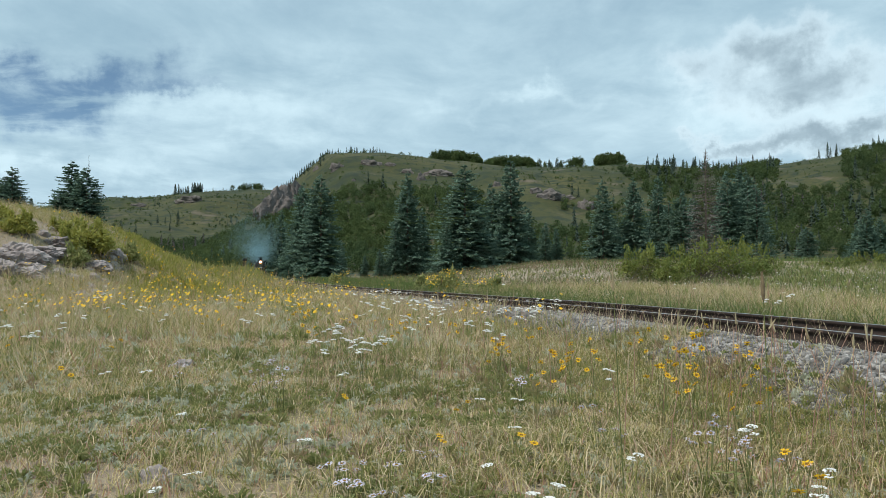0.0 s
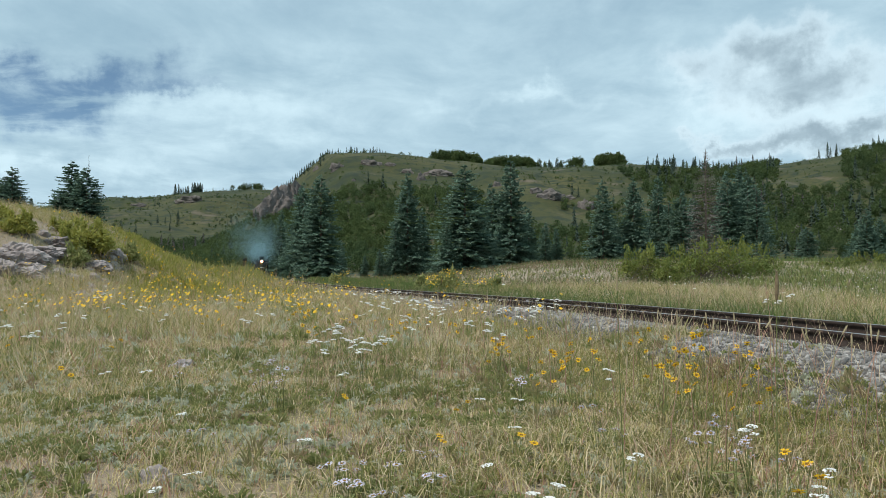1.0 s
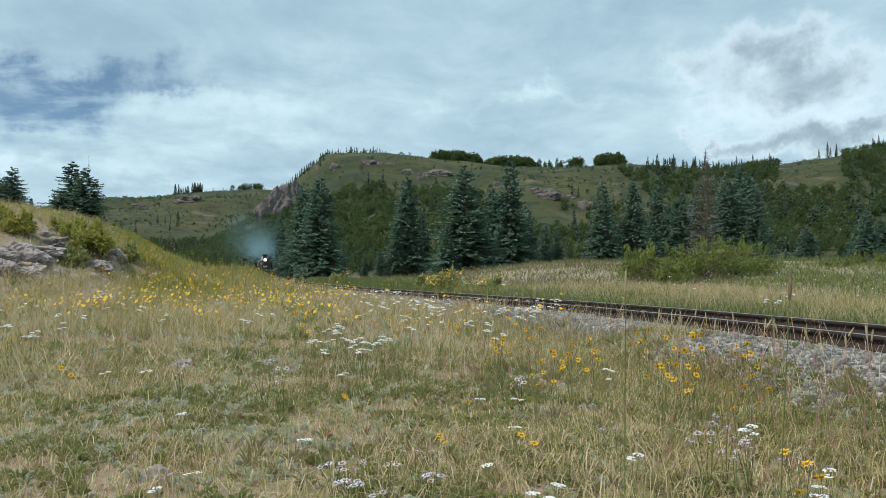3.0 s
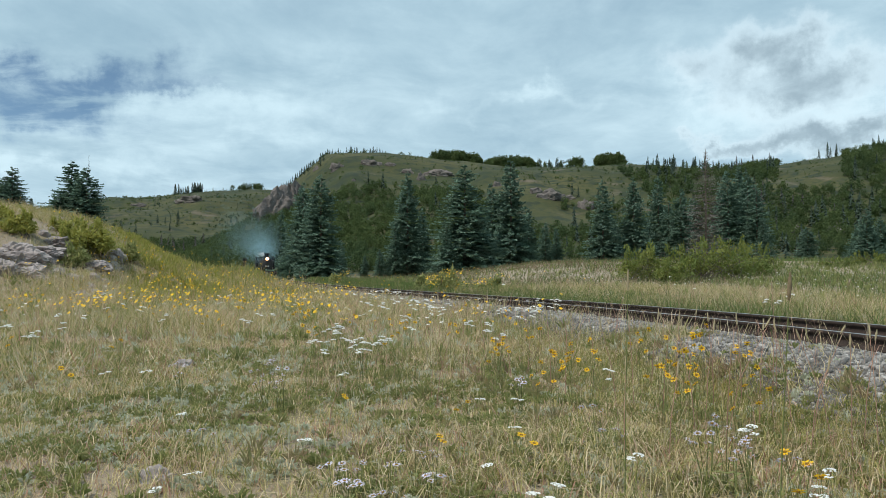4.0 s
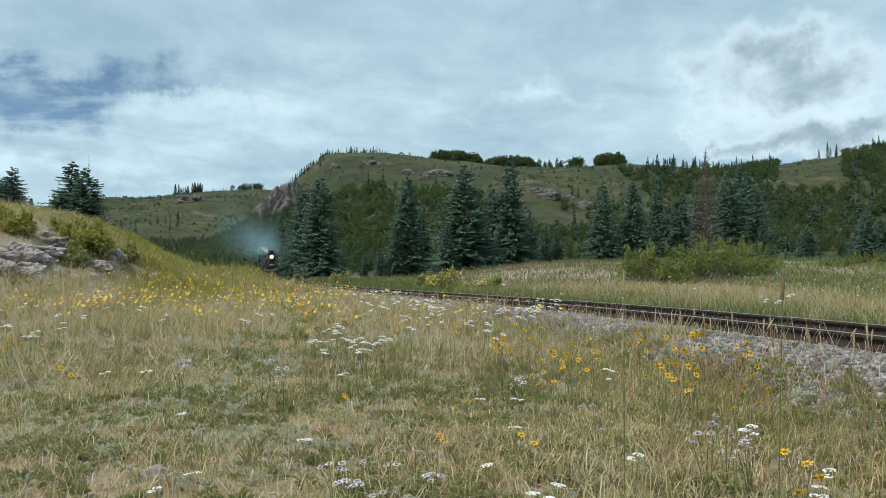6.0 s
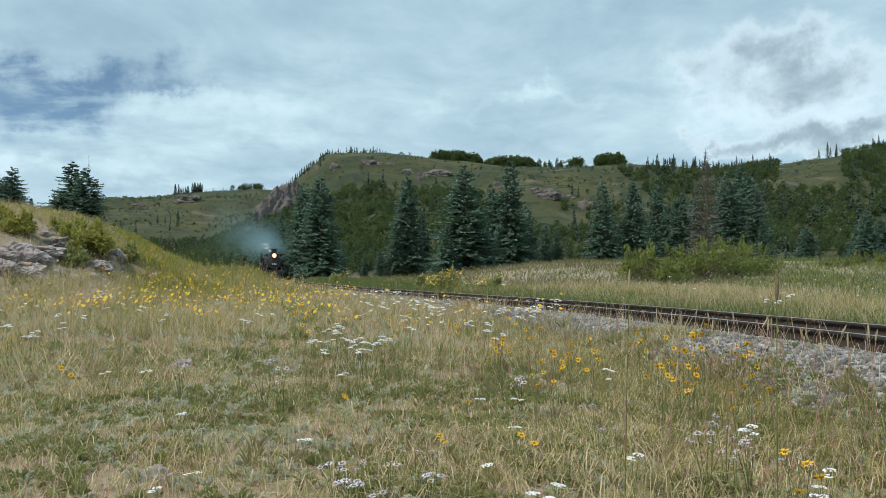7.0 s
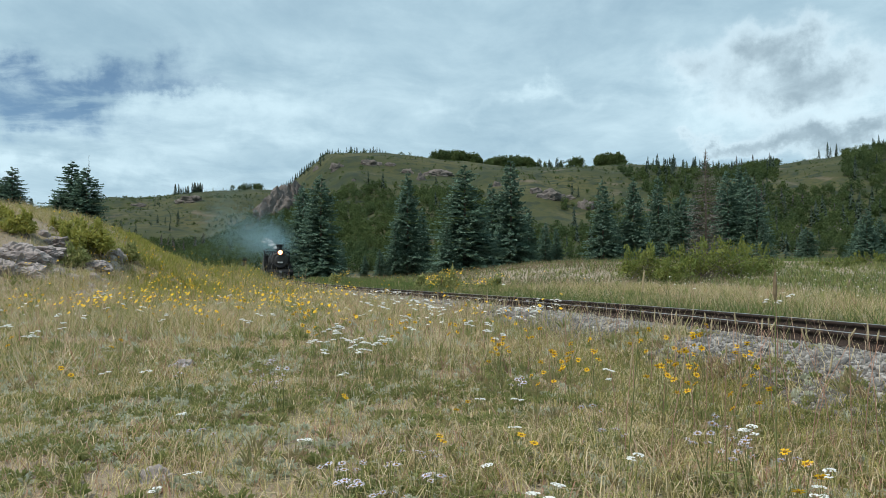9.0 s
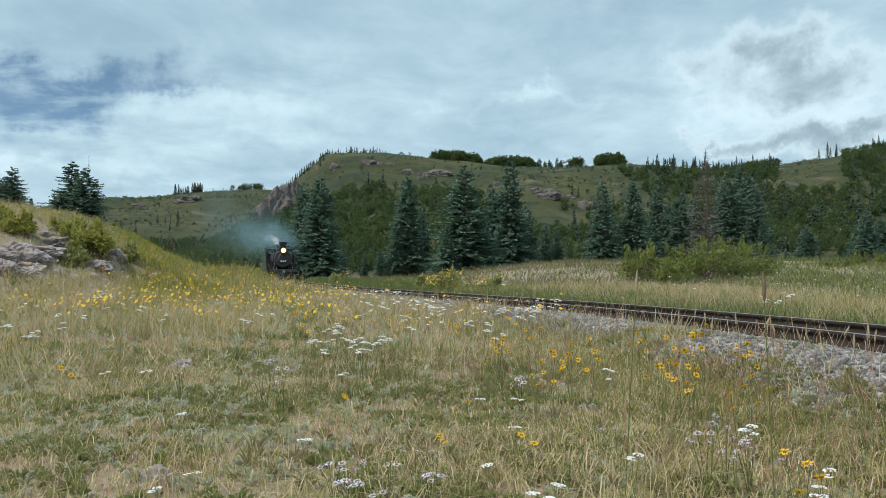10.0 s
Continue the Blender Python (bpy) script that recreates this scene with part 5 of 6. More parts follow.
def build_grass():
    r = np.random.RandomState(3)
    # short dense turf underfoot
    x, y = sow(r, 215000, -5.2, 4.8, 1.6, 9.2, 0.45, 0.6, 41)
    keep = r.rand(len(x)) < sstep(y + 0.6 * fbm(x, y, 99, 3), 1.5, 2.9)
    x, y = x[keep], y[keep]
    tall = 0.75 + 0.5 * sstep(fbm(x / 1.6, y / 1.6, 43, 3) + 0.10 * (x - 0.5) + 0.05 * (y - 4), -0.3, 0.8)
    n = len(x)
    grass_object("meadow_turf", "short mixed green and straw grass in the foreground", *blades(x, y, r.uniform(0.04, 0.16, n) * tall, r.uniform(0.003, 0.0065, n), r.uniform(0.2, 1.5, n), r), "grass")
    # the same turf around and behind, sparser
    x, y = sow(r, 100000, -12, 7, -9, 6, 0.35, 1.0, 49)
    keep = (y < 2.8) | (np.abs(x) > 4.7)
    x, y = x[keep], y[keep]
    n = len(x)
    grass_object("surrounding_turf", "mixed green and straw turf around", *_tri(slivers(x, y, r.uniform(0.08, 0.24, n), r.uniform(0.008, 0.014, n), r.uniform(0.2, 1.3, n), r)), "grass")
    # thin dry stems above it
    x, y = sow(r, 26000, -5.2, 4.8, 2.0, 9.5, 0.8, 0.8, 44)
    keep = r.rand(len(x)) < 0.36 + 0.22 * sstep(x + 0.5 * (y - 4), -2.0, 1.5)
    x, y = x[keep], y[keep]
    n = len(x)
    grass_object("dry_grass", "tall thin straw-coloured grass stems", *blades(x, y, r.uniform(0.10, 0.38, n) * (0.6 + 0.4 * sstep(x + 0.5 * (y - 4), -2.0, 1.5)), r.uniform(0.0016, 0.0030, n), r.uniform(0.05, 0.9, n), r), "straw")
    # fallen straws and dead leaves between the tufts
    x, y = sow(r, 90000, -5.2, 4.8, 1.6, 9.2)
    n = len(x)
    grass_object("fallen_straw", "matted fallen straw and dead leaves on the soil", *_tri(slivers(x, y, r.uniform(0.012, 0.045, n), r.uniform(0.002, 0.006, n), r.uniform(1.0, 4.0, n), r)), "straw")
    # dry stems that lean over the ballast's edge beside the near rail
    y = r.uniform(2, 26, 1500)
    off = -r.uniform(0.62, 1.7, 1500)
    k = track_slope(y)
    q = 1 / np.sqrt(1 + k * k)
    x, y = track_x(y) + off * q, y - k * off * q
    n = len(x)
    grass_object("trackside_stems", "sparse bent dry stems at the ballast's edge", *blades(x, y, r.uniform(0.15, 0.42, n), r.uniform(0.003, 0.005, n), r.uniform(0.1, 1.1, n), r), "straw")
    # thick greener grass that creeps in over the foot of the ballast
    y = r.uniform(1.5, 13, 17000)
    off = -1.62 - np.abs(r.normal(0, 0.65, 17000)) - 0.25 * fbm(y * 1.3, y * 0.4, 35)
    k = track_slope(y)
    q = 1 / np.sqrt(1 + k * k)
    x, y = track_x(y) + off * q, y - k * off * q
    n = len(x)
    grass_object("ballast_edge_grass", "thick olive grass along the foot of the ballast", *blades(x, y, r.uniform(0.05, 0.20, n), r.uniform(0.0025, 0.005, n), r.uniform(0.1, 1.1, n), r), "weeds")
    # middle distance
    x, y = sow(r, 420000, -16, 9, 4.6, 26, 0.5, 1.1, 45)
    keep = r.rand(len(x)) < sstep(y + 1.2 * fbm(x / 1.2, y / 1.2, 66, 3), 4.8, 8.5)
    x, y = x[keep], y[keep]
    n = len(x)
    grass_object("meadow_grass", "knee-high olive and straw meadow grass", *_tri(slivers(x, y, r.uniform(0.08, 0.36, n) * (0.8 + 0.5 * fbm(x / 1.7, y / 1.7, 67, 3)), r.uniform(0.006, 0.013, n), r.uniform(0.1, 1.5, n), r)), "grass")
    x, y = sow(r, 42000, -16, 9, 6.5, 30, 1.0, 1.3, 46)
    n = len(x)
    grass_object("dry_meadow_grass", "dry straw-coloured stems among the meadow grass", *_tri(slivers(x, y, r.uniform(0.2, 0.5, n), r.uniform(0.004, 0.008, n), r.uniform(0.05, 0.8, n), r)), "straw")
    # bank to the west, and along the track further off
    x, y = sow(r, 130000, -46, 0, 24, 95, 0.35, 3, 47)
    keep = off_track(x, y) < -1.7
    x, y = x[keep], y[keep]
    n = len(x)
    grass_object("bank_grass", "rank grass and weeds along the bank", *_tri(slivers(x, y, r.uniform(0.15, 0.50, n) * (0.6 + 0.4 * sstep(y, 28, 45)), r.uniform(0.010, 0.022, n), r.uniform(0.05, 0.9, n), r)), "weeds")
    # short rank grass that closes the slope of the bank
    x, y = sow(r, 70000, -24, -3, 20, 46, 0.25, 1.2, 95)
    keep = off_track(x, y) < -1.9
    x, y = x[keep], y[keep]
    n = len(x)
    grass_object("slope_grass", "short rank olive grass on the slope of the bank", *_tri(slivers(x, y, r.uniform(0.10, 0.36, n), r.uniform(0.010, 0.020, n), r.uniform(0.1, 1.2, n), r)), "weeds")
    # the verge just beyond the far rail
    y = r.uniform(6, 75, 60000)
    off = 1.05 + np.abs(r.normal(0, 1.6, 60000))
    k = track_slope(y)
    q = 1 / np.sqrt(1 + k * k)
    x, y = track_x(y) + off * q, y - k * off * q
    n = len(x)
    grass_object("verge_grass", "short green grass on the verge beyond the rails", *_tri(slivers(x, y, r.uniform(0.10, 0.32, n), r.uniform(0.007, 0.012, n) * (1 + y / 35), r.uniform(0.1, 1.0, n), r)), "greenmeadow")
    # rank weeds on the shoulder beside the track
    x, y = sow(r, 60000, -24, 0, 17, 75, 0.6, 1.5, 71)
    off = off_track(x, y)
    keep = (off < -2.5) & (off > -7)
    x, y = x[keep], y[keep]
    n = len(x)
    grass_object("shoulder_weeds", "tall olive weeds on the shoulder beside the track", *_tri(slivers(x, y, r.uniform(0.25, 0.70, n) * (0.8 + 0.4 * fbm(x, y, 72, 3)) * (1 - 0.45 * sstep(y, 34, 60)), r.uniform(0.012, 0.03, n), r.uniform(0.05, 0.8, n), r)), "weeds")
    # meadow beyond the track
    x, y = sow(r, 420000, -14, 62, 5, 82, 0.35, 4, 48)
    keep = (off_track(x, y) > 1.3) & (np.abs(x - 6) < 12 + 0.75 * y) & (r.rand(len(x)) < np.clip(26 / y, 0.3, 1))
    x, y = x[keep], y[keep]
    green = r.rand(len(x)) < np.maximum(0.85 * sstep(x - 0.36 * y + 2.0 * fbm(x / 4, y / 4, 97, 3), -1.5, 3), 0.7 * (1 - sstep(off_track(x, y) + 2 * fbm(x / 3, y / 3, 98, 3), 3, 8)))
    for name, label, material, pick in (("far_meadow_grass", "tawny tall grass of the meadow beyond the track", "meadow", ~green), ("green_meadow_grass", "lush green grass of the meadow beyond the track", "greenmeadow", green)):
        u, v = x[pick], y[pick]
        n = len(u)
        grass_object(name, label, *_tri(slivers(u, v, r.uniform(0.15, 0.55, n) * (0.75 + 0.5 * fbm(u / 3, v / 3, 68, 3)) * (0.45 + 0.55 * sstep(off_track(u, v), 1.5, 6)), r.uniform(0.008, 0.013, n) * (1 + v / 30), r.uniform(0.1, 1.0, n), r)), material)


def _tri(t):
    return t.reshape(-1, 3), np.arange(len(t) * 3).reshape(-1, 3)


build_grass()


def rosette(seed, n, length, width, lift):
    """Leaves spreading from one foot, each folded along its middle."""
    r = np.random.RandomState(seed)
    V = []
    for k in range(n):
        a, e = r.uniform(0, math.tau), r.uniform(*lift)
        o = np.array([math.cos(a) * math.cos(e), math.sin(a) * math.cos(e), math.sin(e)])
        s = np.array([-math.sin(a), math.cos(a), 0]) * width * r.uniform(0.7, 1.2)
        L = length * r.uniform(0.6, 1.15)
        b, m, t = o * 0.01, o * L * 0.55 + [0, 0, 0.006], o * L + [0, 0, -0.25 * L * (1 - math.sin(e))]
        V += [(b, m - s + [0, 0, 0.006], t), (b, t, m + s + [0, 0, 0.006])]
    return np.array([[np.asarray(q, float) for q in t] for t in V])


def build_herbs():
    r = np.random.RandomState(8)
    for name, label, material, count, temps, seed, where, zone, mix in (
            ("sage_leaves", "low silvery sage foliage in the turf", "sage", 8000, [rosette(k, 18, 0.042, 0.0036, (0.3, 1.3)) for k in range(6)], 51, lambda x, y: sstep(-x - 0.35 * (y - 4), -1.2, 1.6) * 0.45 + 0.35, (-4.6, 4.6, 1.7, 8.5), 0.28),
            ("green_herbs", "low green leafy herbs in the turf", "herb", 9500, [rosette(k + 20, 16, 0.052, 0.0046, (0.4, 1.4)) for k in range(6)], 52, lambda x, y: 0.6 + 0 * x, (-4.6, 4.6, 1.7, 8.5), 0.28),
            ("tall_herbs", "taller olive leafy herbs among the foreground grass", "weedleaf", 1500, [rosette(k + 120, 16, 0.085, 0.0036, (0.5, 1.5)) for k in range(6)], 58, lambda x, y: 0.15 + 0.7 * sstep(x, -1, 1.5), (-4.6, 4.2, 2.2, 9.5), 0.28),
            ("meadow_herbs", "leafy green herbs among the meadow grass", "herb", 4800, [rosette(k + 40, 16, 0.12, 0.0075, (0.6, 1.5)) for k in range(6)], 53, lambda x, y: 0.7 + 0 * x, (-15, 8, 7.5, 30), 0.8),
            ("meadow_sage", "grey-green sage among the meadow grass", "sage", 1500, [rosette(k + 60, 14, 0.10, 0.007, (0.6, 1.5)) for k in range(6)], 54, lambda x, y: 0.6 + 0 * x, (-13, 6, 7.5, 22), 0.8),
            ("bank_weeds", "leafy weeds thick on the foot of the bank", "bankshrub", 1900, [rosette(k + 100, 16, 0.28, 0.011, (0.6, 1.5)) for k in range(6)], 56, lambda x, y: sstep(-x / y + 0.05 * fbm(x, y, 91, 3), 0.20, 0.36) * (1 - sstep(-x / y, 0.40, 0.44)) * sstep(y + 2.5 * fbm(x / 2, y / 2, 92, 3), 15, 22) * 0.9, (-15, -3, 12, 36), 0.8),
            ("trackside_weeds", "tall olive weeds on the shoulder by the track", "herb", 700, [rosette(k + 110, 20, 0.40, 0.012, (0.8, 1.5)) for k in range(6)], 57, lambda x, y: sstep(off_track(x, y), -6, -4) * (off_track(x, y) < -2.4) * sstep(y + 3 * fbm(x / 2, y / 2, 93, 3), 26, 34) * 0.6, (-17, -5, 26, 50), 0.8),
            ("far_meadow_herbs", "green leafy herbs in the meadow beyond the track", "herb", 2000, [rosette(k + 80, 16, 0.24, 0.012, (0.8, 1.5)) for k in range(6)], 55, lambda x, y: (off_track(x, y) > 1.5) * (0.25 + 0.6 * sstep(x - 0.35 * y, -2, 4)), (-4, 34, 6, 55), 0.8)):
        x, y = sow(r, count * 3, *zone, 1.0, mix, seed)
        ok = r.rand(len(x)) < where(x, y) * sstep(y + 0.6 * fbm(x, y, 99, 3), 1.6, 3.0)
        pts = np.stack([x[ok], y[ok], r.uniform(0.7, 1.5, ok.sum())], 1)[:count]
        scatter(name, label, "plants", temps, pts, material, seed)


build_herbs()


def build_bloom_drifts():
    """Far blooms, too many and too small to count: flat little heads above the grass."""
    r = np.random.RandomState(33)
    for name, label, material, size, beds, seed in (
            ("yellow_bloom_drift", "drift of small yellow blooms in the meadow grass", "yellow", 0.021, ((800, -14, -1, 11, 27, 0.22, 0.46), (500, -7, -1.5, 10, 19, 0.25, 0.5), (420, -10, -5.2, 17, 27, 0.30, 0.66), (260, -12, -6, 25, 40, 0.35, 0.7), (300, -12, 3, 24, 60, 0.3, 0.5), (160, -3, 2, 9, 13, 0.22, 0.46), (60, 0, 6, 24, 40, 0.22, 0.46), (160, -0.6, 0.7, 25.8, 26.8, 0.45, 0.78), (130, -7.3, -5.9, 48.3, 49.1, 0.45, 0.78), (120, 0.6, 2.2, 23.4, 24.5, 0.3, 0.5)), 81),
            ("white_bloom_drift", "drift of small white yarrow heads in the grass", "white", 0.026, ((330, -9, 3, 9, 18, 0.22, 0.46), (420, -1.5, 3.5, 9, 17, 0.22, 0.46), (1100, 5, 24, 9, 36, 0.22, 0.46)), 82)):
        V = []
        for n, x0, x1, y0, y1, low, high in beds:
            x, y = sow(r, n, x0, x1, y0, y1, 2.4, 1.0, seed)
            z = ground_z(x, y) + r.uniform(low, high, len(x))
            for px, py, pz in zip(x, y, z):
                t, q = r.uniform(0, math.tau), r.uniform(0.7, 1.25) * size
                nx, ny = (r.uniform(-0.5, 0.5), r.uniform(-0.9, 0.1)) if material == "yellow" else (r.uniform(-0.15, 0.15), r.uniform(-0.25, 0.05))
                for k in range(6):
                    a, b = t + k * math.tau / 6, t + (k + 0.8) * math.tau / 6
                    V.append([(px, py, pz)] + [(px + math.cos(c) * q, py + math.sin(c) * q, pz + (math.cos(c) * nx + math.sin(c) * -ny) * q) for c in (a, b)])
        tagged(new(name, tri_mesh(name, np.array(V), M[material])), label, "flowers", kind="stuff")


build_bloom_drifts()

# ---- wild flowers ----


def flower_master(kind):
    """One plant, its foot at the origin, 0.4 m tall: stem and flower heads."""
    rnd = random.Random({"yellow": 1, "white": 2, "purple": 3}[kind])
    if kind == "yellow":
        ob = tagged(new("yellow_daisy"), "yellow daisy-like wildflower on a green stem in the grass", "flower", "yellow wildflowers")
        heads = [(0, 0, 0.40), (0.07, 0.03, 0.33)]
    elif kind == "white":
        ob = tagged(new("white_yarrow"), "white yarrow with flat flower heads in the grass", "flower", "white yarrow plants")
        heads = [(0, 0, 0.40), (0.05, 0.02, 0.385)]
    else:
        ob = tagged(new("purple_aster"), "pale purple aster in the short grass", "flower", "purple asters")
        heads = [(0, 0, 0.40), (0.045, -0.02, 0.39), (-0.03, 0.03, 0.36)]
    for hx, hy, hz in heads:
        bm = bmesh.new()
        rod(bm, (0, 0, -0.03), (hx * 0.4, hy * 0.4, hz * 0.55), 0.0017, 0.0014, 5, False)
        rod(bm, (hx * 0.4, hy * 0.4, hz * 0.55), (hx, hy, hz), 0.0014, 0.0011, 5, False)
        bmesh.ops.remove_doubles(bm, verts=bm.verts[:], dist=0.0008)
        part("stem", bm, M["stem"], ob, "thin green stem")
    for k in range(2):
        bm = bmesh.new()
        a, z = rnd.uniform(0, 6.28), rnd.uniform(0.08, 0.28)
        c, s = math.cos(a), math.sin(a)
        v = [bm.verts.new(q) for q in ((0, 0, z), (c * 0.04 - s * 0.007, s * 0.04 + c * 0.007, z + 0.025), (c * 0.08, s * 0.08, z + 0.02), (c * 0.04 + s * 0.007, s * 0.04 - c * 0.007, z + 0.025))]
        bm.faces.new(v)
        part("leaf", bm, M["herb"], ob)
    for hx, hy, hz in heads:
        bm = bmesh.new()
        if kind == "white":
            for k in range(26):
                a, q = rnd.uniform(0, 6.28), math.sqrt(rnd.random()) * 0.032
                ball(bm, (hx + math.cos(a) * q, hy + math.sin(a) * q, hz + 0.012 - q * q * 8), rnd.uniform(0.005, 0.008), 1, 1, 1, 0.55)
            part("flower_head", bm, M["white"], ob, "flat white flower head")
            continue
        n, L, w = (11, 0.026, 0.0055) if kind == "yellow" else (18, 0.019, 0.0022)
        tilt = Matrix.Translation((hx, hy, hz)) @ pose(0, 0, 0, rnd.uniform(25, 60), 0, rnd.uniform(-50, 50))
        for k in range(n):
            a = k * math.tau / n + rnd.uniform(-0.1, 0.1)
            c, s = math.cos(a), math.sin(a)
            dz = rnd.uniform(-0.006, 0.008)
            v = [bm.verts.new(tilt @ Vector(q)) for q in ((c * 0.006, s * 0.006, 0), (c * L * 0.6 - s * w, s * L * 0.6 + c * w, dz + 0.003), (c * L, s * L, dz), (c * L * 0.6 + s * w, s * L * 0.6 - c * w, dz + 0.003))]
            bm.faces.new(v)
        head = part("flower_head", bm, M["yellow" if kind == "yellow" else "purple"], ob, "ray petals")
        part("disc", ball(bmesh.new(), tilt @ Vector((0, 0, 0.003)), 0.009 if kind == "yellow" else 0.006, 1), M["disc"], head, "brown centre")
    return ob


# clusters: x, y, spread, how many, plant height
YELLOW = [
    (-6.66, 12.75, 0.15, 5, 0.4),
    (-7.47, 13.92, 0.08, 2, 0.4),
    (-3.95, 9.01, 0.00, 1, 0.4),
    (-3.64, 6.47, 0.00, 1, 0.35),
    (-3.72, 9.91, 0.09, 4, 0.45),
    (-7.86, 16.20, 0.10, 2, 0.45),
    (-5.77, 14.14, 0.15, 3, 0.45),
    (-8.64, 22.74, 0.17, 4, 0.5),
    (-9.05, 21.59, 0.22, 4, 0.5),
    (-9.56, 23.86, 0.18, 3, 0.5),
    (-5.88, 17.20, 0.20, 8, 0.5),
    (-7.27, 22.74, 0.23, 6, 0.5),
    (-7.98, 21.94, 0.29, 6, 0.5),
    (-7.42, 24.93, 0.33, 5, 0.5),
    (-2.36, 9.30, 0.07, 2, 0.45),
    (-2.83, 13.06, 0.19, 7, 0.45),
    (-1.75, 9.34, 0.08, 8, 0.42),
    (-1.28, 7.12, 0.03, 2, 0.4),
    (-4.45, 19.23, 0.28, 5, 0.45),
    (-4.50, 17.27, 0.19, 4, 0.45),
    (0.03, 6.87, 0.04, 2, 0.4),
    (0.45, 6.19, 0.03, 4, 0.4),
    (0.35, 5.62, 0.02, 2, 0.38),
    (0.30, 10.57, 0.06, 2, 0.5),
    (0.47, 9.95, 0.06, 2, 0.48),
    (0.09, 9.30, 0.00, 1, 0.48),
    (0.72, 5.09, 0.03, 3, 0.38),
    (0.90, 5.54, 0.02, 2, 0.38),
    (1.06, 5.51, 0.02, 2, 0.38),
    (0.87, 5.11, 0.02, 2, 0.36),
    (1.34, 4.72, 0.02, 2, 0.42),
    (1.27, 4.46, 0.00, 1, 0.4),
    (1.46, 4.62, 0.02, 2, 0.42),
    (1.39, 4.37, 0.02, 2, 0.38),
    (1.61, 4.91, 0.03, 2, 0.45),
    (1.62, 5.23, 0.02, 2, 0.45),
    (1.63, 5.88, 0.03, 2, 0.45),
    (1.48, 5.90, 0.03, 2, 0.42),
    (2.07, 5.34, 0.03, 2, 0.45),
    (1.83, 4.62, 0.02, 2, 0.4),
    (1.95, 5.81, 0.02, 2, 0.45),
    (1.49, 3.88, 0.00, 1, 0.35),
    (1.69, 3.91, 0.00, 1, 0.38),
    (1.28, 2.57, 0.00, 1, 0.28),
    (-0.04, 3.64, 0.00, 1, 0.2),
    (0.34, 3.61, 0.00, 1, 0.2),
    (0.12, 4.17, 0.00, 1, 0.25),
    (-0.60, 4.70, 0.00, 1, 0.2),
    (0.63, 4.89, 0.00, 1, 0.3),
    (1.27, 4.20, 0.00, 1, 0.35),
    (-0.63, 8.22, 0.10, 3, 0.4),
    (-0.26, 7.96, 0.08, 3, 0.42),
    (0.79, 8.52, 0.08, 3, 0.45),
    (0.79, 6.70, 0.04, 2, 0.42),
    (-2.47, 8.42, 0.06, 2, 0.4),
    (-3.71, 11.09, 0.11, 3, 0.42),
    (-2.65, 6.31, 0.00, 1, 0.35),
    (-2.60, 5.21, 0.00, 1, 0.3),
    (0.58, 4.78, 0.00, 1, 0.3),
    (-0.41, 6.70, 0.05, 2, 0.4),
    (-0.08, 26.68, 0.24, 8, 0.45),
    (0.18, 15.26, 0.11, 6, 0.45),
    (-6.79, 48.75, 0.43, 8, 0.45),
    (-1.34, 19.31, 0.31, 4, 0.5),
    (1.39, 3.07, 0.00, 1, 0.25),
    (-5.62, 9.99, 0.07, 2, 0.4),
]
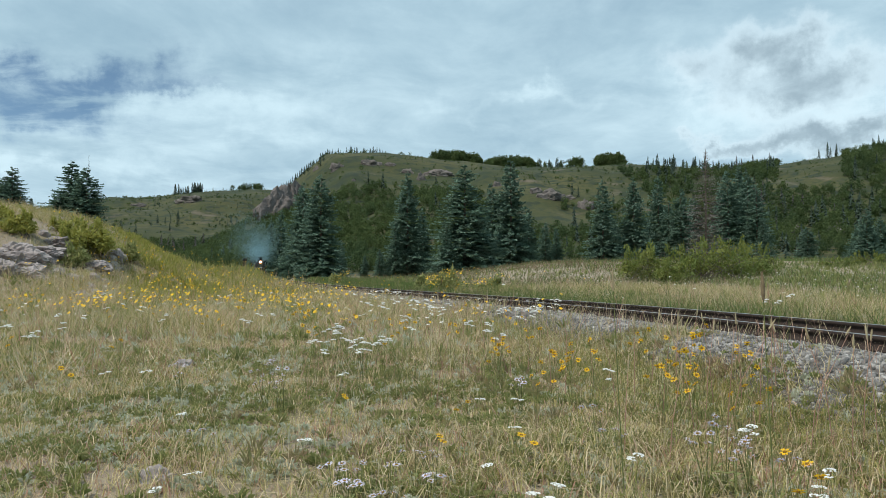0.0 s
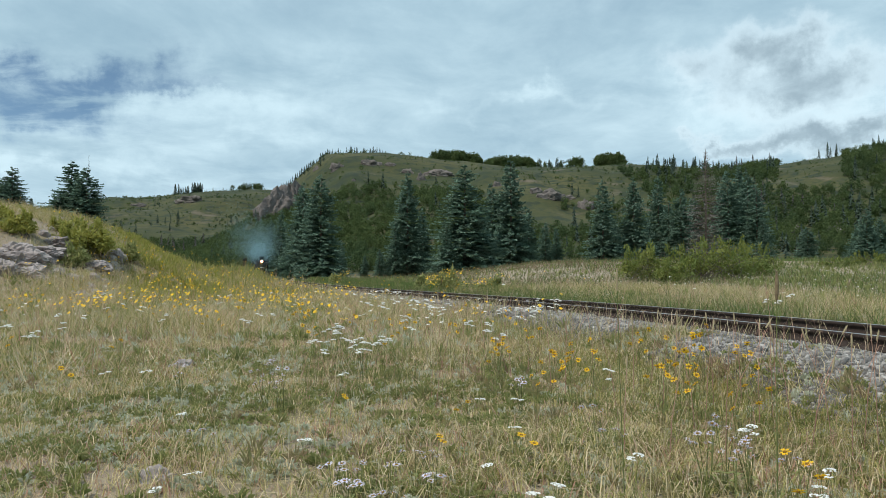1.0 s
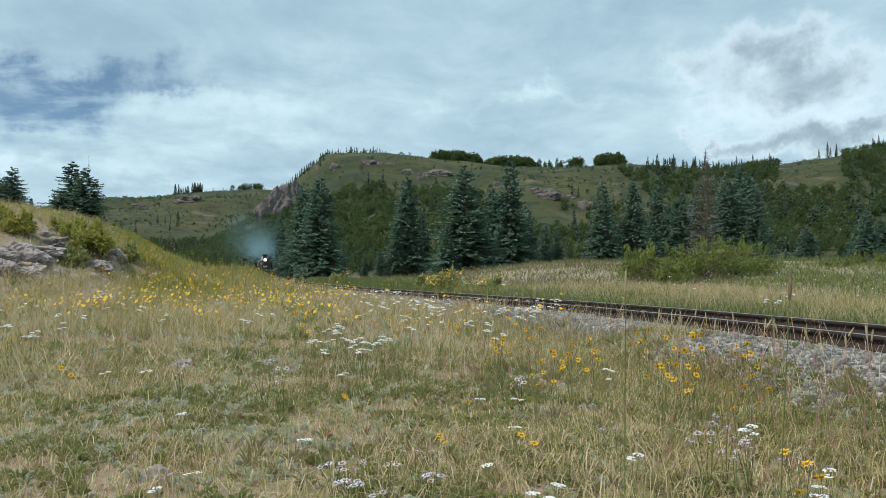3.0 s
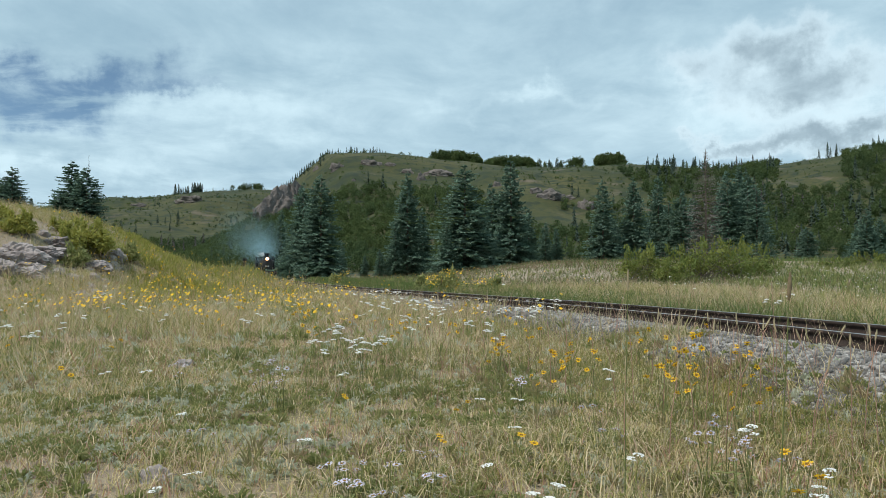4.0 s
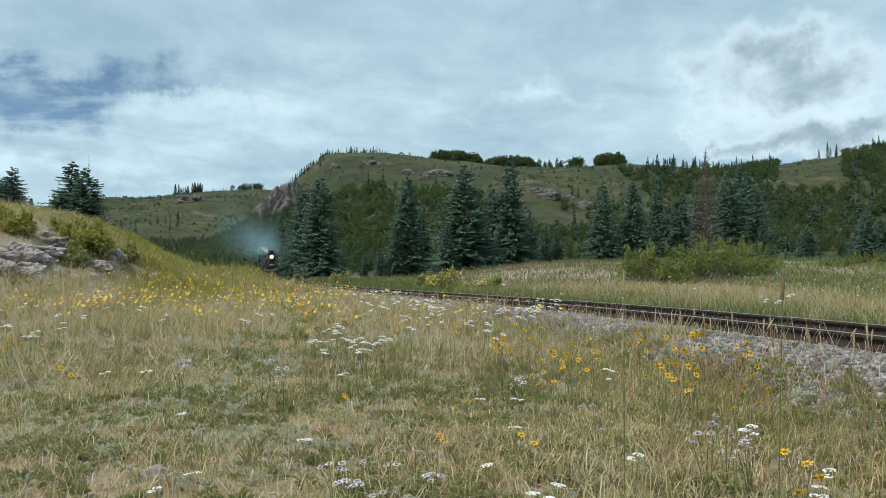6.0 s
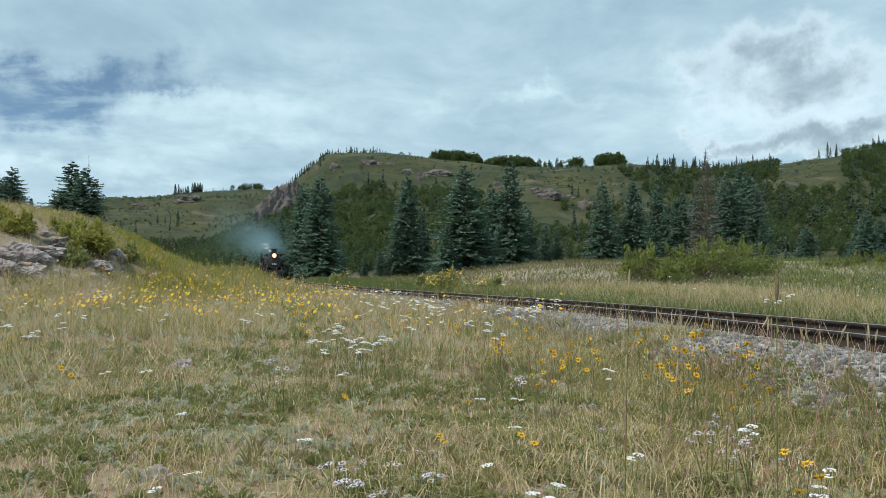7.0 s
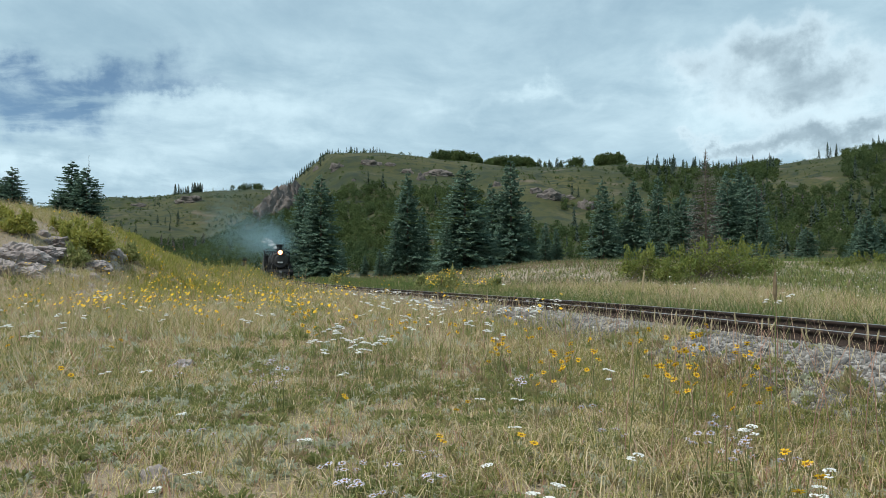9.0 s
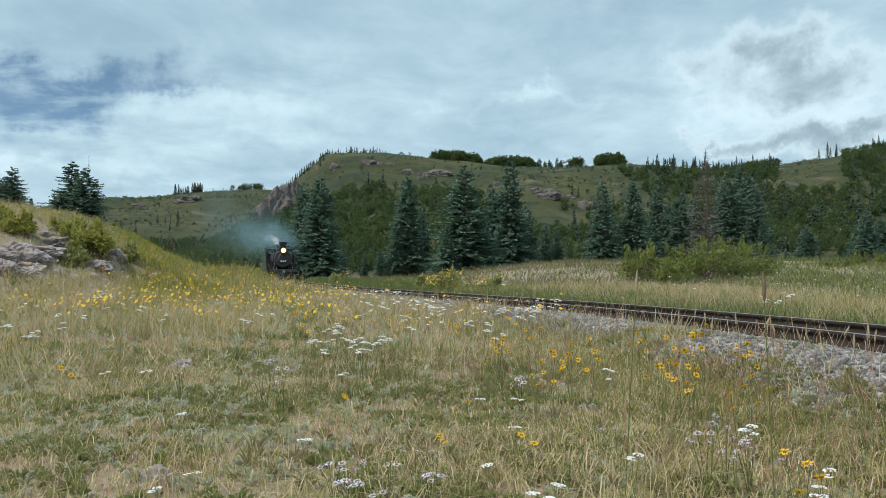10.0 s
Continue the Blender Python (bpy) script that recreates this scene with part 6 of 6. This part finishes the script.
WHITE = [
    (-6.06, 13.86, 0.12, 3, 0.4),
    (-4.36, 10.24, 0.06, 2, 0.4),
    (-4.00, 8.19, 0.07, 4, 0.38),
    (-3.98, 6.98, 0.04, 3, 0.35),
    (-3.61, 6.73, 0.03, 3, 0.35),
    (-5.21, 9.08, 0.00, 1, 0.4),
    (-1.09, 7.41, 0.07, 6, 0.38),
    (-0.88, 6.49, 0.05, 5, 0.38),
    (-0.64, 6.02, 0.04, 6, 0.36),
    (-0.46, 6.07, 0.04, 5, 0.38),
    (-0.95, 6.04, 0.04, 2, 0.36),
    (-0.62, 4.81, 0.00, 1, 0.3),
    (-0.34, 10.48, 0.11, 10, 0.42),
    (-0.89, 12.90, 0.13, 5, 0.45),
    (-0.10, 9.76, 0.09, 5, 0.42),
    (0.24, 7.03, 0.04, 3, 0.4),
    (0.48, 6.73, 0.04, 3, 0.4),
    (1.26, 10.03, 0.07, 8, 0.45),
    (0.95, 8.87, 0.06, 6, 0.44),
    (0.80, 9.41, 0.07, 4, 0.44),
    (1.38, 9.84, 0.04, 4, 0.45),
    (-1.09, 6.07, 0.00, 1, 0.36),
    (-1.95, 7.50, 0.04, 2, 0.38),
    (-3.36, 11.86, 0.12, 3, 0.4),
    (0.99, 4.76, 0.01, 2, 0.33),
    (1.32, 3.31, 0.00, 1, 0.3),
    (1.31, 3.28, 0.00, 1, 0.28),
    (0.74, 3.04, 0.00, 1, 0.25),
    (0.19, 3.25, 0.00, 1, 0.15),
    (-0.63, 3.60, 0.00, 1, 0.18),
    (-1.03, 3.25, 0.00, 1, 0.1),
    (0.39, 2.66, 0.01, 2, 0.2),
    (-1.15, 3.13, 0.00, 1, 0.08),
    (0.35, 3.76, 0.00, 1, 0.2),
    (0.41, 4.19, 0.00, 1, 0.25),
    (-2.19, 5.05, 0.00, 1, 0.28),
    (-2.01, 5.19, 0.00, 1, 0.28),
    (-1.26, 3.83, 0.00, 1, 0.22),
    (1.28, 2.66, 0.01, 2, 0.25),
    (1.38, 2.70, 0.00, 1, 0.28),
    (0.33, 2.71, 0.00, 1, 0.18),
    (0.17, 4.24, 0.00, 1, 0.25),
    (3.98, 7.35, 0.08, 5, 0.4),
    (4.37, 8.52, 0.08, 3, 0.4),
    (4.12, 8.52, 0.06, 3, 0.4),
    (2.88, 5.23, 0.04, 4, 0.4),
    (2.64, 5.97, 0.05, 3, 0.4),
    (-1.95, 8.15, 0.05, 2, 0.4),
    (-3.78, 9.60, 0.07, 2, 0.4),
    (-3.07, 8.62, 0.06, 2, 0.38),
    (-0.34, 7.26, 0.06, 3, 0.4),
    (-0.85, 9.30, 0.10, 5, 0.42),
]
PURPLE = [
    (-0.37, 2.97, 0.01, 3, 0.16),
    (-0.46, 3.20, 0.01, 2, 0.16),
    (-0.34, 3.17, 0.00, 1, 0.17),
    (-0.22, 3.23, 0.00, 1, 0.16),
    (-0.12, 3.40, 0.00, 1, 0.18),
    (-0.07, 3.17, 0.01, 2, 0.16),
    (-0.18, 2.90, 0.00, 1, 0.14),
    (-0.03, 3.37, 0.00, 1, 0.18),
    (1.16, 3.36, 0.01, 2, 0.32),
    (1.21, 3.32, 0.00, 1, 0.3),
    (1.10, 3.27, 0.00, 1, 0.25),
    (1.17, 3.10, 0.00, 1, 0.24),
    (1.27, 3.18, 0.01, 2, 0.24),
    (0.77, 3.85, 0.00, 1, 0.27),
    (0.52, 4.97, 0.01, 2, 0.3),
    (-1.08, 4.95, 0.03, 3, 0.26),
    (-1.16, 5.01, 0.02, 2, 0.26),
    (-1.86, 5.43, 0.02, 2, 0.25),
    (-1.24, 5.65, 0.02, 2, 0.28),
    (-0.25, 2.91, 0.00, 1, 0.13),
    (1.40, 2.99, 0.00, 1, 0.24),
    (-1.12, 3.58, 0.00, 1, 0.2),
    (0.80, 3.51, 0.00, 1, 0.24),
]


def plant_flowers():
    for kind, beds, seed in (("yellow", YELLOW, 5), ("white", WHITE, 6), ("purple", PURPLE, 7)):
        rnd = random.Random(seed)
        master, first = flower_master(kind), True
        for x, y, spread, n, h in beds:
            for k in range(n):
                px, py = (x, y) if n == 1 else (x + rnd.gauss(0, spread), y + rnd.gauss(0, spread * 1.3))
                if off_track(px, py) > -1.2 and off_track(px, py) < 1.5:
                    continue
                s = h / 0.4 * (rnd.uniform(0.8, 1.15) if n > 1 else 1)
                g = rnd.uniform(0.8, 1.1) * {"yellow": 0.92, "white": 0.66 if y < 6 else 0.85, "purple": 1.2}[kind]
                m = pose(px, py, gz(px, py), rnd.uniform(-8, 8), rnd.uniform(-8, 8), rnd.uniform(0, 360)) @ Matrix.Diagonal((g, g, s, 1))
                if first:
                    master.matrix_basis, first = m, False
                else:
                    copy_thing(master, m).matrix_basis = m


plant_flowers()

# ---- tall seed-head stalks that sway in the wind ----


def build_stalk(x, y, h, seed, swing, tone="seed", fat=1.0, bent=None):
    ob = tagged(new("grass_stalk"), "tall dry grass stalk with a narrow seed head", "grass stalk", "swaying grass stalks")
    rnd = random.Random(seed)
    lx, ly = (rnd.gauss(0, 0.16) * h, rnd.gauss(0, 0.10) * h) if bent is None else (0.01, 0.0)
    bm = bmesh.new()
    rod(bm, (0, 0, -0.03), (lx * 0.3, ly * 0.3, h * 0.5), 0.0028, 0.0022, 5, False)
    rod(bm, (lx * 0.3, ly * 0.3, h * 0.5), (lx, ly, h), 0.0022, 0.0014, 5, False)
    part("stem", bm, M["stem" if bent else "straw"], ob, "thin dry stem")
    bm = bmesh.new()
    L = rnd.uniform(0.05, 0.10) * (1.0 if fat == 1 else 1.3)
    last = None
    for k in range(9):
        f = k / 8
        c = Vector((lx * (0.88 + 0.14 * f), ly * (0.88 + 0.14 * f), h - L * 0.6 + L * f))
        q = 0.0048 * fat * math.sin(math.pi * min(0.94, 0.8 * f + 0.14)) ** 0.7
        if last:
            rod(bm, last[0], c, last[1], q, 7, k in (1, 8))
        last = (c, q)
    bmesh.ops.remove_doubles(bm, verts=bm.verts[:], dist=0.0004)
    for k in range(40 if fat > 1.5 else 14):
        f, a = rnd.random(), rnd.uniform(0, 6.28)
        q = 0.0048 * fat * math.sin(math.pi * min(0.94, 0.8 * f + 0.14)) ** 0.7
        c = Vector((lx * (0.88 + 0.14 * f) + math.cos(a) * q * 0.8, ly * (0.88 + 0.14 * f) + math.sin(a) * q * 0.8, h - L * 0.6 + L * f))
        v = [bm.verts.new(c + Vector(d)) for d in ((0.001, 0, 0), (-0.001, 0.001, 0), (math.cos(a) * 0.005, math.sin(a) * 0.005, 0.006))]
        bm.faces.new(v)
    part("seed_head", bm, M[tone], ob, "narrow seed head")
    m = pose(x, y, gz(x, y))
    ob.matrix_basis = m
    if bent:
        BENT.append((ob, m, *bent))
        return
    SWAYING.append((ob, m, swing, rnd.uniform(1.3, 2.4), rnd.uniform(0, 6.28)))


STALKS = [
    (2.26, 5.23, 0.75, 5),
    (1.89, 8.12, 0.7, 4),
    (1.79, 8.09, 0.72, 3.5),
    (1.60, 4.37, 0.66, 3),
    (1.57, 5.83, 0.6, 2.5),
    (1.60, 5.30, 0.6, 2.5),
    (1.40, 4.27, 0.6, 2),
    (1.98, 5.11, 0.62, 2.5),
    (1.90, 4.64, 0.62, 2.5),
    (2.03, 4.76, 0.62, 2.5),
    (1.78, 5.07, 0.62, 2.5),
    (1.35, 4.76, 0.6, 2),
    (1.29, 6.60, 0.6, 2.5),
    (1.22, 7.01, 0.6, 2),
    (0.86, 5.43, 0.6, 2),
    (2.02, 4.46, 0.62, 2.5),
    (2.01, 4.22, 0.62, 2.5),
    (2.05, 4.05, 0.62, 2.5),
    (2.01, 3.80, 0.62, 2),
    (1.92, 6.04, 0.62, 2.5),
    (0.90, 7.86, 0.6, 2),
    (1.27, 5.13, 0.6, 2),
    (-0.65, 4.34, 0.34, 3),
    (1.36, 3.73, 0.6, 2.5),
    (1.12, 4.95, 0.6, 2),
    (0.83, 5.92, 0.6, 2),
    (1.61, 4.74, 0.6, 2),
    (0.73, 9.30, 0.62, 2),
    (0.45, 8.09, 0.6, 2),
    (-0.83, 13.43, 0.62, 2),
    (-1.09, 9.01, 0.6, 2),
    (2.15, 3.96, 0.62, 2),
    (2.23, 3.96, 0.62, 2),
    (0.58, 6.55, 0.55, 2),
    (-0.05, 5.28, 0.5, 2),
    (1.08, 3.71, 0.5, 2),
    (1.85, 3.91, 0.5, 2),
    (0.89, 3.80, 0.5, 2),
    (-1.46, 6.98, 0.5, 2),
    (-3.09, 6.84, 0.5, 2),
    (-6.30, 22, 0.97, 3),
    (-6.12, 22, 0.83, 3),
    (-5.95, 22, 0.90, 3),
    (-5.77, 22, 0.76, 3),
    (-5.59, 22, 0.83, 3),
    (-5.41, 22, 0.69, 3),
    (-5.23, 22, 0.75, 3),
    (-5.05, 22, 0.63, 3),
    (-4.88, 22, 0.72, 3),
    (-4.70, 22, 0.59, 3),
    (-4.52, 22, 0.68, 3),
    (-4.34, 22, 0.57, 3),
    (-4.16, 22, 0.66, 3),
    (-3.99, 22, 0.75, 3),
]
for k, (x, y, h, swing) in enumerate(STALKS):
    build_stalk(x, y, h, 300 + k, swing)

# two tall ones close by, bent over and let go by gusts: seconds and lean
build_stalk(1.12, 2.60, 0.93, 401, 0, "brownseed", 1.5, (0.119, [(0.0, -25), (0.5, -12), (1.0, 0), (1.7, 14), (2.5, 22), (3.5, 24), (4.5, 20), (5.5, 15), (6.5, 5), (7.5, -3), (8.2, -4), (9.0, -3), (9.5, -12), (10.0, -23)]))
build_stalk(0.75, 3.20, 0.94, 402, 0, "seed", 1.0, (0.145, [(0.0, -22), (1.0, -15), (2.5, -2), (4.5, 5), (5.5, -5), (6.6, 4), (7.5, 12), (9.0, 32), (10.0, 20)]))

motions()
